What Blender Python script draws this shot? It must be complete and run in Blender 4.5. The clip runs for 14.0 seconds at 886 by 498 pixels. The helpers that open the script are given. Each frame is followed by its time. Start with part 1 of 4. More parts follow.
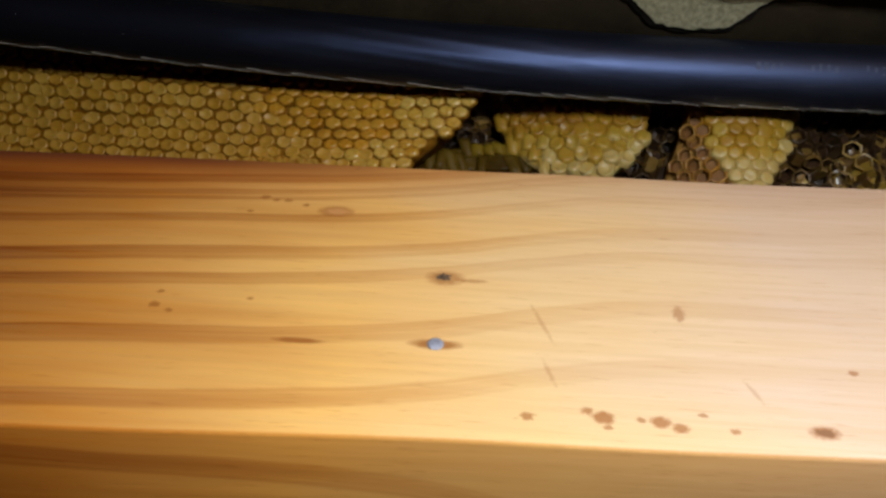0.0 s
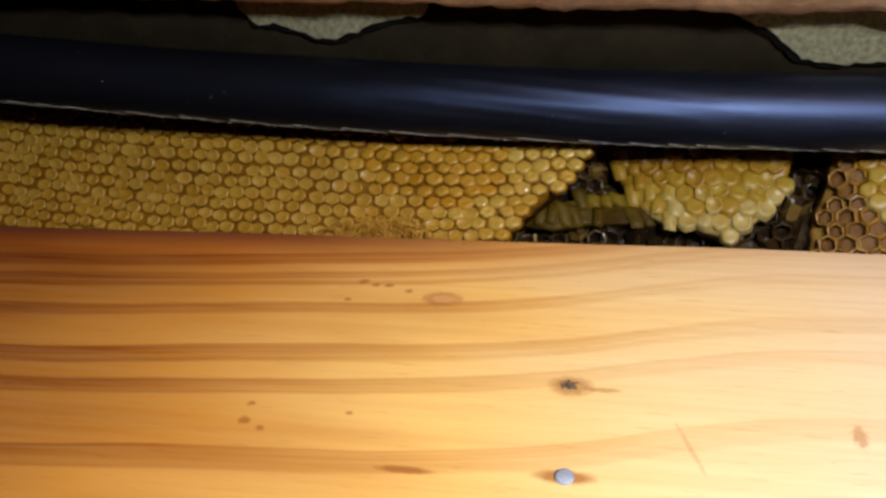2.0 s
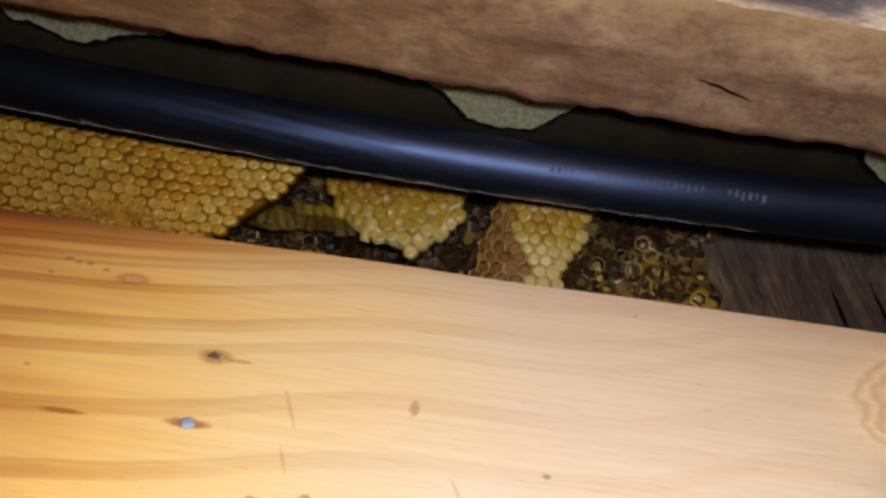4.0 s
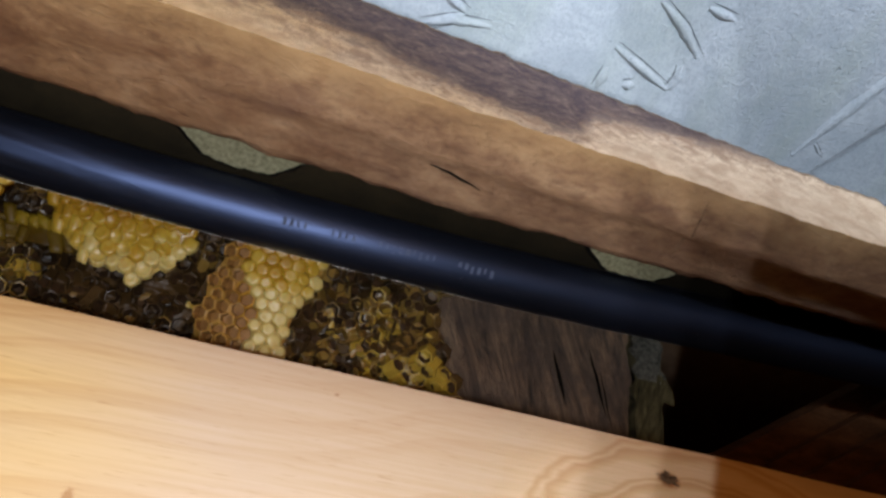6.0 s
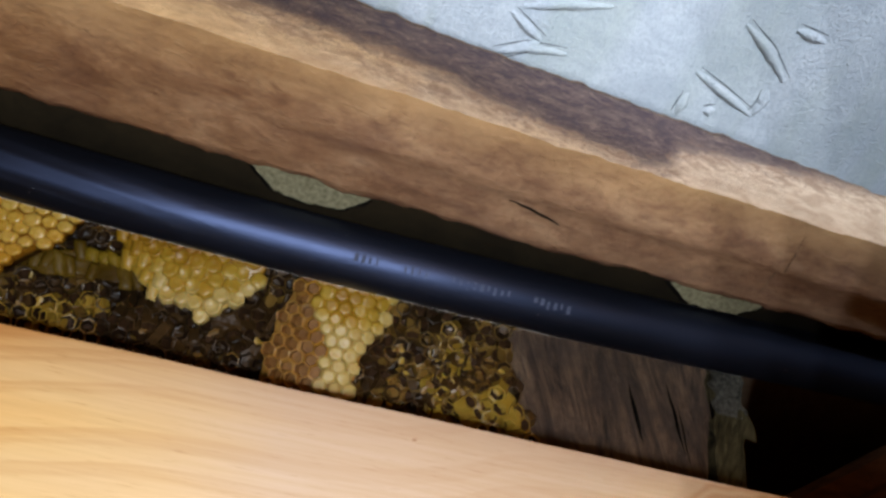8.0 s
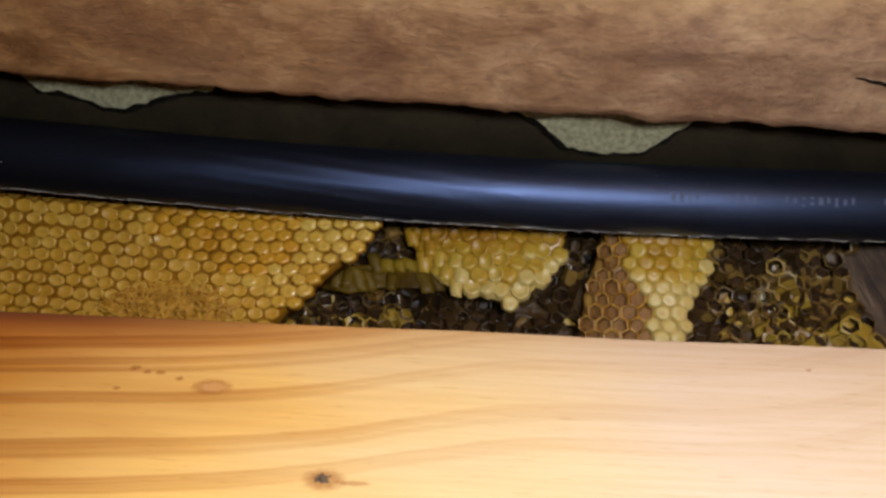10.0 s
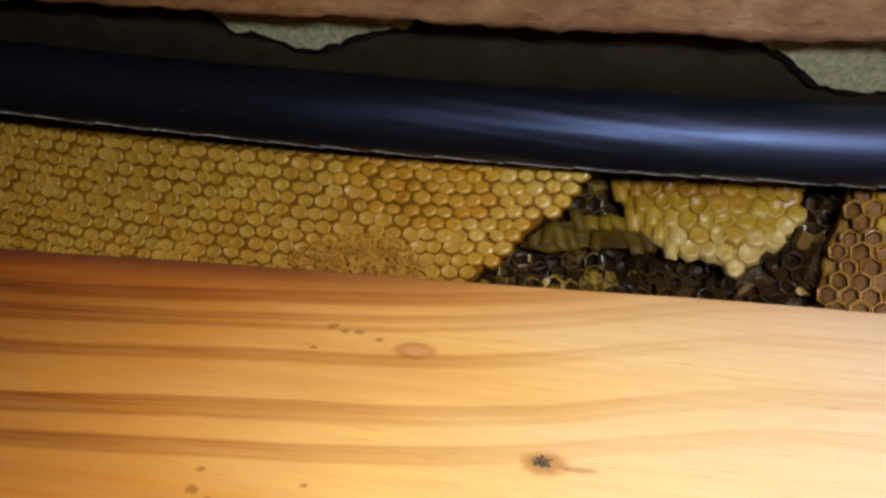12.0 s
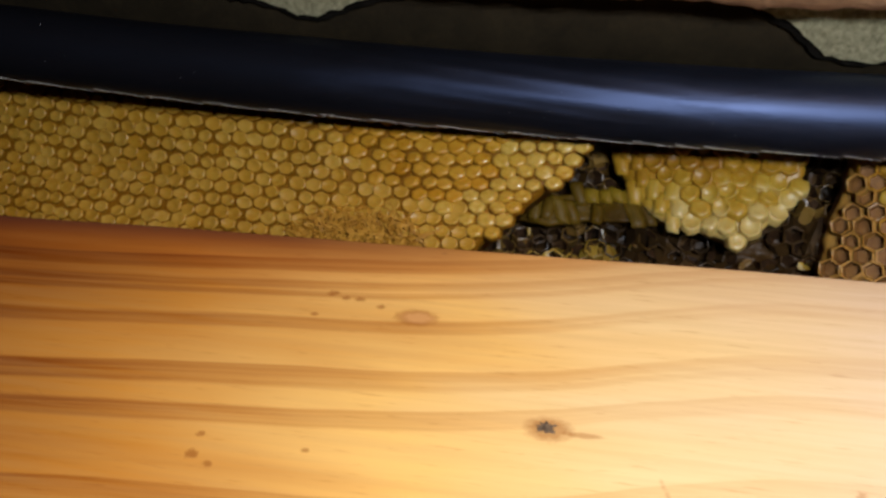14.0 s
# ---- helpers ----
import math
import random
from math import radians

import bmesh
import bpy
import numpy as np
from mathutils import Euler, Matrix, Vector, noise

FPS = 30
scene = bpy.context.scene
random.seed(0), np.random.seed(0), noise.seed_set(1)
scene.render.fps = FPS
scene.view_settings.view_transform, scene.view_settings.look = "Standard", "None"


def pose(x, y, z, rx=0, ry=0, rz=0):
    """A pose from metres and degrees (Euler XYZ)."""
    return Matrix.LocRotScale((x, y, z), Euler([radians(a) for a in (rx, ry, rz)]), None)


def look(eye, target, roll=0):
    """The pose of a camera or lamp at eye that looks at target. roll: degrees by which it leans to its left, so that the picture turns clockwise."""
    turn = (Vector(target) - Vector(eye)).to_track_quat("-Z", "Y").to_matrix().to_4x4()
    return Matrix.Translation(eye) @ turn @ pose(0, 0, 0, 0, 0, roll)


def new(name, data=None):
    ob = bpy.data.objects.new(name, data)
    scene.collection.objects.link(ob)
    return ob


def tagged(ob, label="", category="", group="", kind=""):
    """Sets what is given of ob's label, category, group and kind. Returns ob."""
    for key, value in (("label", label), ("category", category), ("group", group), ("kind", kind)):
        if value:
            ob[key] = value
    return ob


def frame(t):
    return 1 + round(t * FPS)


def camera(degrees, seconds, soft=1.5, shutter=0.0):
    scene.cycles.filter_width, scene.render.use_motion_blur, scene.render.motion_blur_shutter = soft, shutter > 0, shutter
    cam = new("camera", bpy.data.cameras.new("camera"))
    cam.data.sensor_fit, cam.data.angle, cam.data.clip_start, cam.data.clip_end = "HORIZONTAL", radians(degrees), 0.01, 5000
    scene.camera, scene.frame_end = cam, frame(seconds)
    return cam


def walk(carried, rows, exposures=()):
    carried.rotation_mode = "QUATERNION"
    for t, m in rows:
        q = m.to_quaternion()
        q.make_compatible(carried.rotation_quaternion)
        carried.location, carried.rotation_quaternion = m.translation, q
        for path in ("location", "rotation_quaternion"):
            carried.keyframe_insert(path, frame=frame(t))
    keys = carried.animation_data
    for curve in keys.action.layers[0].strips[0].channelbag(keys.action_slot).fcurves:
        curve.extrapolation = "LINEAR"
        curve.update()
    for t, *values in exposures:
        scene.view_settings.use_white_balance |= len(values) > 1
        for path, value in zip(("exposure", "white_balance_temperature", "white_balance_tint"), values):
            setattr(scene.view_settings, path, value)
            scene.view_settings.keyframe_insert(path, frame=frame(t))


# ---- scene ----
cam = camera(55.00, 14.0, soft=2.8)
PATH = [
    (0, (0.01436, -0.01902, 0.08783), (0.00274, 0.10139, -0.00087), -0.26),
    (0.5, (0.01518, -0.01398, 0.09982), (0.00354, 0.10915, 0.01493), -1.21),
    (1, (0.00939, 0.00481, 0.09859), (-0.01106, 0.12484, 0.01098), -3.16),
    (1.5, (0.00575, 0.01255, 0.09160), (-0.02412, 0.13133, 0.00500), -5.74),
    (2, (0.00851, 0.00434, 0.08915), (-0.01996, 0.12243, 0.00115), -6.13),
    (2.5, (0.01267, -0.00459, 0.08695), (-0.01370, 0.11487, 0.00015), -5.34),
    (3, (0.00817, -0.00152, 0.08902), (-0.01757, 0.11856, 0.00289), -4.78),
    (3.5, (0.02048, -0.01296, 0.09758), (0.00515, 0.10791, 0.01008), 0.26),
    (4, (0.04103, -0.01904, 0.11322), (0.04249, 0.10180, 0.02435), 8.45),
    (4.2, (0.04438, -0.02200, 0.11379), (0.04923, 0.09959, 0.02608), 9.85),
    (6.3, (0.05794, 0.00375, 0.13676), (0.09300, 0.11830, 0.04648), 26.07),
    (6.5, (0.05723, 0.00108, 0.13535), (0.09163, 0.11523, 0.04432), 26.22),
    (7, (0.05908, 0.00815, 0.13117), (0.09003, 0.12325, 0.04010), 24.82),
    (9.3, (0.03844, 0.01127, 0.13644), (0.04841, 0.13255, 0.04874), 12.13),
    (9.5, (0.03749, 0.00413, 0.12672), (0.04380, 0.12598, 0.03946), 8.64),
    (10, (0.02464, 0.00988, 0.10504), (0.02004, 0.13049, 0.01598), 0.95),
    (10.5, (0.02159, 0.01233, 0.10166), (0.00448, 0.12980, 0.00997), -3.80),
    (11, (0.01352, 0.02109, 0.09400), (-0.01009, 0.13607, 0.00061), -5.10),
    (11.5, (0.01413, 0.02030, 0.09135), (-0.01671, 0.13428, -0.00115), -6.84),
    (12, (0.01280, 0.02226, 0.09312), (-0.01876, 0.13537, -0.00021), -6.12),
    (12.5, (0.01326, 0.02103, 0.09092), (-0.01753, 0.13292, -0.00412), -5.62),
    (13, (0.01220, 0.02218, 0.09014), (-0.01784, 0.13383, -0.00542), -5.36),
    (13.5, (0.01234, 0.02143, 0.08986), (-0.01771, 0.13329, -0.00544), -5.35),
    (14, (0.01105, 0.02113, 0.08994), (-0.01895, 0.13301, -0.00536), -5.32),
]
walk(cam, [(t, look(eye, target, roll)) for t, eye, target, roll in PATH],
     exposures=[(0.0, -0.33), (0.5, -0.18), (1.0, 0.15), (1.5, 0.2), (2.0, 0.13), (2.5, -0.03), (3.0, -0.01), (3.5, -0.21), (4.2, -0.32), (6.5, -0.15), (9.4, 0.02), (10.0, 0.12), (11.5, 0.13), (12.0, 0.15), (14.0, 0.11)])

# ---- light ----
world = bpy.data.worlds.new("roof_void")
world.use_nodes = True
bg = world.node_tree.nodes["Background"]
bg.inputs["Color"].default_value = (0.8, 0.85, 1.0, 1)
bg.inputs["Strength"].default_value = 0.015
scene.world = world


def lamp(name, kind, eye, target, energy, color, shape=(1.0, 1.0)):
    data = bpy.data.lights.new(name, kind)
    data.energy, data.color = energy, color
    ob = new(name, data)
    ob.matrix_world = look(eye, target) @ Matrix.Diagonal((*shape, 1.0, 1.0))
    return data


# the torch: a cool white beam with a hard rim, from three emitters side by side
for x, z, aside, share in ((0.040, 0.134, 0.0578, 0.37), (0.062, 0.126, 0.0592, 0.33), (0.090, 0.138, 0.0741, 0.30)):
    beam = lamp("torch_emitter", "SPOT", (x, -0.003, z), (x - aside, 0.120, z - 0.115), 2.5 * share, (0.775, 0.865, 1.0))
    beam.spot_size, beam.spot_blend, beam.shadow_soft_size = radians(98), 0.01, 0.0015
# added warm fill from above, for bounced light; no lamp hangs there
warm = lamp("roof_lamp", "AREA", (0.15, 0.00, 0.36), (0.14, 0.10, 0.0), 0.31, (1.0, 0.46, 0.12))
warm.shape, warm.size = "DISK", 0.30
# spot added for cool daylight on the tile and the top of the batten
day = lamp("tile_gap", "SPOT", (0.12, -0.03, 0.32), (0.165, 0.193, 0.088), 10.8, (0.64, 0.80, 1.0), (1.0, 0.37))
day.spot_size, day.spot_blend, day.shadow_soft_size = radians(58), 0.45, 0.02


# ---- materials ----
class Graph:
    """A short way to write a node material."""

    def __init__(self, name, rough=0.6, spec=0.3):
        self.m = bpy.data.materials.new(name)
        self.m.use_nodes = True
        self.t = self.m.node_tree
        self.b = self.t.nodes["Principled BSDF"]
        self.b.inputs["Roughness"].default_value = rough
        self.b.inputs["Specular IOR Level"].default_value = spec
        self.geo = self.t.nodes.new("ShaderNodeNewGeometry")
        self.pos = self.geo.outputs["Position"]

    def put(self, socket, value):
        if isinstance(value, bpy.types.NodeSocket):
            self.t.links.new(value, socket)
        else:
            socket.default_value = value

    def scaled(self, vec, s, off=(0, 0, 0)):
        n = self.t.nodes.new("ShaderNodeMapping")
        self.put(n.inputs["Vector"], vec)
        n.inputs["Scale"].default_value = s
        n.inputs["Location"].default_value = off
        return n.outputs[0]

    def noise(self, vec, scale, detail=4.0, rough=0.55, warp=0.0):
        n = self.t.nodes.new("ShaderNodeTexNoise")
        self.put(n.inputs["Vector"], vec)
        n.inputs["Scale"].default_value = scale
        n.inputs["Detail"].default_value = detail
        n.inputs["Roughness"].default_value = rough
        n.inputs["Distortion"].default_value = warp
        return n.outputs["Fac"]

    def cells(self, vec, scale, feature="F1"):
        n = self.t.nodes.new("ShaderNodeTexVoronoi")
        n.feature = feature
        self.put(n.inputs["Vector"], vec)
        n.inputs["Scale"].default_value = scale
        return n.outputs["Distance"]

    def ramp(self, fac, stops, mode="LINEAR"):
        n = self.t.nodes.new("ShaderNodeValToRGB")
        n.color_ramp.interpolation = mode
        e = n.color_ramp.elements
        while len(e) < len(stops):
            e.new(0.5)
        for el, (p, c) in zip(e, stops):
            el.position = p
            el.color = (*c, 1) if isinstance(c, tuple) else (c, c, c, 1)
        self.put(n.inputs["Fac"], fac)
        return n.outputs["Color"]

    def mix(self, fac, a, b, mode="MIX"):
        n = self.t.nodes.new("ShaderNodeMix")
        n.data_type, n.blend_type = "RGBA", mode
        self.put(n.inputs[0], fac)
        self.put(n.inputs[6], a if not isinstance(a, tuple) else (*a, 1))
        self.put(n.inputs[7], b if not isinstance(b, tuple) else (*b, 1))
        return n.outputs[2]

    def calc(self, op, a, b=0.0, c=0.0):
        n = self.t.nodes.new("ShaderNodeMath")
        n.operation = op
        for s, v in zip(n.inputs, (a, b, c)):
            self.put(s, v)
        return n.outputs[0]

    def axes(self, vec):
        n = self.t.nodes.new("ShaderNodeSeparateXYZ")
        self.put(n.inputs[0], vec)
        return n.outputs

    def random(self):
        return self.t.nodes.new("ShaderNodeObjectInfo").outputs["Random"]

    def curve(self, fac, points):
        n = self.t.nodes.new("ShaderNodeFloatCurve")
        c = n.mapping.curves[0]
        while len(c.points) < len(points):
            c.points.new(0.5, 0.5)
        for p, xy in zip(c.points, points):
            p.location = xy
        n.mapping.update()
        self.put(n.inputs["Value"], fac)
        return n.outputs[0]

    def done(self, color, rough=None, bump=None, strength=0.3, depth=0.0005):
        self.put(self.b.inputs["Base Color"], color if not isinstance(color, tuple) else (*color, 1))
        if rough is not None:
            self.put(self.b.inputs["Roughness"], rough)
        if bump is not None:
            n = self.t.nodes.new("ShaderNodeBump")
            n.inputs["Strength"].default_value = strength
            n.inputs["Distance"].default_value = depth
            self.put(n.inputs["Height"], bump)
            self.t.links.new(n.outputs[0], self.b.inputs["Normal"])
        return self.m


GRAIN_DRIFT = [(0.0, 0.12), (0.225, 0.2), (0.2925, 0.24), (0.355, 0.28), (0.405, 0.34), (0.45, 0.43), (0.50, 0.50), (0.575, 0.515), (0.6325, 0.62), (0.6825, 0.76), (1.0, 0.85)]


BARK, RUST, TAN = (0.10, 0.042, 0.015), (0.27, 0.080, 0.012), (0.58, 0.27, 0.085)
# stains round knots and nails on the board: place, half sizes, strength, tint
KNOT_STAINS = [
    (0.0040, 0.0920, 0.0040, 0.0024, 0.6, RUST), (0.0036, 0.0921, 0.0014, 0.0009, 0.5, BARK), (0.0085, 0.0916, 0.0034, 0.0006, 0.5, RUST),
    (0.0040, 0.0758, 0.0050, 0.0014, 0.8, RUST), (0.0415, 0.0860, 0.0013, 0.0024, 0.5, RUST), (0.0580, 0.0630, 0.0026, 0.0015, 0.7, RUST), (0.0580, 0.0630, 0.0018, 0.0010, 0.5, BARK),
    (-0.0180, 0.1102, 0.0040, 0.0021, 0.8, RUST), (-0.0178, 0.1102, 0.0033, 0.0015, 0.85, TAN), (-0.0170, 0.0748, 0.0050, 0.0008, 0.8, RUST),
    (0.1630, 0.1170, 0.0036, 0.0028, 0.8, RUST), (0.1625, 0.1172, 0.0022, 0.0018, 1.0, BARK)]
# specks of dirt: place and half length
SPECKS = [
    (-0.0340, 0.1090, 0.0009), (-0.0325, 0.1138, 0.0014), (-0.0300, 0.1130, 0.0011), (-0.0278, 0.1130, 0.0012), (-0.0240, 0.1118, 0.0010),
    (-0.0420, 0.0845, 0.0010), (-0.0420, 0.0812, 0.0015), (-0.0392, 0.0800, 0.0011), (-0.0270, 0.0840, 0.0008), (0.0262, 0.0642, 0.0014),
    (0.0285, 0.0632, 0.0024), (0.0290, 0.0615, 0.0010), (0.0335, 0.0632, 0.0011), (0.0362, 0.0630, 0.0022), (0.0388, 0.0622, 0.0018),
    (0.0422, 0.0648, 0.0010), (0.0460, 0.0622, 0.0011), (0.0180, 0.0625, 0.0016), (0.0650, 0.0750, 0.0012), (0.0850, 0.1205, 0.0008)]
# scratches: from, to
SCRATCHES = [(0.0180, 0.0870, 0.0220, 0.0770), (0.0200, 0.0745, 0.0222, 0.0680), (0.0488, 0.0722, 0.0512, 0.0668)]


def pine_material():
    g = Graph("pine_planed", 0.5, 0.09)
    x, y, z = g.axes(g.pos)
    # the grain drifts across the board and bulges where a branch once grew
    u = g.calc("MULTIPLY_ADD", x, 2.5, 0.4)
    drift = g.calc("MULTIPLY_ADD", g.curve(u, GRAIN_DRIFT), 0.05, -0.01)
    wob = g.calc("MULTIPLY", g.calc("SUBTRACT", g.noise(g.scaled(g.pos, (14, 60, 60)), 1.0, 3), 0.5), 0.0024)
    v = g.calc("ADD", g.calc("SUBTRACT", y, drift), wob)
    v = g.calc("SUBTRACT", v, g.calc("MULTIPLY", z, 0.8))
    # the arch of rings round the big knot
    kx, ky = g.calc("MULTIPLY", g.calc("SUBTRACT", x, 0.172), 0.62), g.calc("SUBTRACT", y, 0.100)
    d = g.calc("SQRT", g.calc("ADD", g.calc("MULTIPLY", kx, kx), g.calc("MULTIPLY", ky, ky)))
    d = g.calc("ADD", d, g.calc("MULTIPLY_ADD", g.noise(g.scaled(g.pos, (45, 80, 80)), 1.0, 2), 0.009, -0.0045))
    near = g.ramp(d, [(0.027, 1.0), (0.036, 0.0)])
    f = g.calc("MULTIPLY_ADD", v, 13.0, -0.70)
    # latewood bands, with firm edges
    stops = []
    for lo, hi in ((0.0568, 0.0605), (0.0700, 0.0742), (0.0846, 0.0877), (0.0912, 0.0952), (0.1028, 0.1056), (0.1104, 0.1117), (0.1122, 0.1142), (0.1163, 0.1196)):
        for q, c in ((lo - 0.0003, 0.0), (lo + 0.0002, 0.72), (hi - 0.0002, 1.0), (hi + 0.0001, 0.0)):
            stops.append((q * 13.0 - 0.70, c))
    lines = g.ramp(f, stops)
    fine = g.noise(g.scaled(g.pos, (30, 900, 900)), 1.0, 3, 0.6)
    soft = g.noise(g.scaled(g.pos, (9, 30, 30)), 1.0, 3)
    blotch = g.ramp(g.noise(g.scaled(g.pos, (22, 34, 34)), 1.0, 4), [(0.35, 0.0), (0.65, 1.0)])
    # redder to paler wood along the board, with the torch's falloff painted in
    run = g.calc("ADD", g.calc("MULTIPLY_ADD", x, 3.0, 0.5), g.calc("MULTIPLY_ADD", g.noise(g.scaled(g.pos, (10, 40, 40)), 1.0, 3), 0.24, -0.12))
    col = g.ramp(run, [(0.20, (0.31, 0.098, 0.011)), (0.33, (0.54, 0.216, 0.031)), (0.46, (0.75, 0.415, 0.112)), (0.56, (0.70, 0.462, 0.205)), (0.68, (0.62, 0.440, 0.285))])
    col = g.mix(g.calc("MULTIPLY", blotch, 0.22), col, g.mix(1.0, col, (1.06, 1.10, 1.25), "MULTIPLY"))
    # bands fainter to the right, their wash-out by bright light painted in
    fade = g.calc("MULTIPLY", g.ramp(soft, [(0.3, 0.7), (0.65, 1.0)]), g.ramp(run, [(0.26, 1.0), (0.42, 0.80), (0.56, 0.34), (0.70, 0.16)]))
    # thin darker and paler threads inside the bands
    n = g.t.nodes.new("ShaderNodeCombineXYZ")
    g.put(n.inputs[0], g.calc("MULTIPLY", x, 9.0)), g.put(n.inputs[1], g.calc("MULTIPLY", v, 1300.0))
    thread = g.noise(n.outputs[0], 1.0, 3, 0.6)
    lines = g.calc("MULTIPLY", lines, g.ramp(thread, [(0.32, 0.45), (0.55, 1.0)]))
    col = g.mix(g.calc("MULTIPLY", lines, fade), col, g.mix(1.0, col, g.mix(g.ramp(run, [(0.30, 0.0), (0.55, 1.0)]), (0.43, 0.22, 0.070), (0.66, 0.45, 0.25)), "MULTIPLY"))
    # broad resinous streaks between the bands
    resin = g.ramp(g.noise(g.scaled(g.pos, (5, 110, 110), (2.3, 0, 0)), 1.0, 4, 0.6, 0.3), [(0.48, 0.0), (0.70, 0.55)])
    col = g.mix(g.calc("MULTIPLY", resin, g.ramp(run, [(0.26, 1.0), (0.58, 0.25)])), col, g.mix(1.0, col, (0.72, 0.50, 0.27), "MULTIPLY"))
    band, deep = (0.80, 0.54, 0.31), (0.58, 0.30, 0.115)
    arch = g.ramp(g.calc("MULTIPLY", d, 25.0), [(0.0, band), (0.14, deep), (0.2, band), (0.375, band), (0.405, (0.70, 0.42, 0.20)), (0.435, deep), (0.455, band), (0.475, deep), (0.495, band), (0.59, band), (0.62, (0.68, 0.40, 0.19)), (0.645, deep), (0.665, band), (0.69, deep), (0.71, band), (0.82, (0.72, 0.46, 0.24)), (0.86, band)])
    col = g.mix(g.calc("MULTIPLY", near, 0.62), col, arch)
    col = g.mix(g.ramp(fine, [(0.35, 0.20), (0.65, 0.0)]), col, (0.45, 0.24, 0.08))
    pores = g.noise(g.scaled(g.pos, (160, 1900, 1900), (5, 0, 0)), 1.0, 3, 0.6)
    col = g.mix(g.ramp(pores, [(0.28, 0.35), (0.40, 0.0)]), col, g.mix(1.0, col, (0.62, 0.45, 0.28), "MULTIPLY"))
    # narrow side darkened by facing: its weaker light put into the colour
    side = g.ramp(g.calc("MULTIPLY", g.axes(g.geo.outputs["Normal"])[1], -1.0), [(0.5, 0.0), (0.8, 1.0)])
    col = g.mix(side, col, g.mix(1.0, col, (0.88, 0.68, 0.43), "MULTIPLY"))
    # fine veins that follow the grain
    n = g.t.nodes.new("ShaderNodeCombineXYZ")
    g.put(n.inputs[0], g.calc("MULTIPLY", x, 7.0)), g.put(n.inputs[1], g.calc("MULTIPLY", v, 560.0))
    vein = g.noise(n.outputs[0], 1.0, 4, 0.6)
    col = g.mix(g.calc("MULTIPLY", g.ramp(vein, [(0.30, 0.2), (0.45, 0.0)]), g.ramp(run, [(0.22, 1.0), (0.45, 0.12)])), col, g.mix(1.0, col, (0.55, 0.36, 0.20), "MULTIPLY"))
    # resin-red strip along the far arris
    strip = g.calc("MULTIPLY", g.ramp(g.calc("ADD", y, g.calc("MULTIPLY", wob, 1.0)), [(0.1120, 0.0), (0.1190, 0.45), (0.1265, 0.85)]), g.ramp(run, [(0.35, 1.0), (0.62, 0.15)]))
    col = g.mix(strip, col, g.mix(1.0, col, (0.66, 0.34, 0.15), "MULTIPLY"))
    grime = g.calc("MULTIPLY", g.ramp(g.calc("ADD", y, wob), [(0.1232, 0.0), (0.1252, 0.5), (0.1259, 0.97)]), g.ramp(run, [(0.34, 1.0), (0.42, 0.6), (0.50, 0.1)]))
    col = g.mix(grime, col, (0.060, 0.024, 0.020))
    dirt = g.ramp(g.noise(g.scaled(g.pos, (150, 230, 150)), 1.0, 2, 0.5, 0.4), [(0.74, 0.0), (0.80, 0.5)])
    col = g.mix(dirt, col, (0.17, 0.075, 0.025))
    rag = g.calc("MULTIPLY_ADD", g.noise(g.pos, 1100, 4, 0.65), 1.7, -0.85)
    for mx, my, rx, ry, much, tint in KNOT_STAINS + [(sx, sy, r * 0.85, r * 0.6, 0.55 + 90 * r, RUST) for sx, sy, r in SPECKS]:
        qx = g.calc("MULTIPLY", g.calc("SUBTRACT", x, mx), 1 / rx)
        qy = g.calc("MULTIPLY", g.calc("SUBTRACT", y, my), 1 / ry)
        q = g.calc("ADD", g.calc("SQRT", g.calc("ADD", g.calc("MULTIPLY", qx, qx), g.calc("MULTIPLY", qy, qy))), g.calc("MULTIPLY", rag, min(1.0, 0.0013 / rx)))
        col = g.mix(g.ramp(q, [(0.5, much), (0.95, 0.0)]), col, tint)
    for x0, y0, x1, y1 in SCRATCHES:
        lean = (x1 - x0) / (y1 - y0)
        qx = g.calc("MULTIPLY", g.calc("SUBTRACT", g.calc("SUBTRACT", x, (x0 + x1) / 2), g.calc("MULTIPLY", g.calc("SUBTRACT", y, (y0 + y1) / 2), lean)), 1 / 0.0005)
        qy = g.calc("MULTIPLY", g.calc("SUBTRACT", y, (y0 + y1) / 2), 2 / (y1 - y0))
        q = g.calc("ADD", g.calc("SQRT", g.calc("ADD", g.calc("MULTIPLY", qx, qx), g.calc("MULTIPLY", qy, qy))), rag)
        col = g.mix(g.ramp(q, [(0.4, 0.28), (1.0, 0.0)]), col, RUST)
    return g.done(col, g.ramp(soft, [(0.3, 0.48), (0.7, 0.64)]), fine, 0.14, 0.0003)


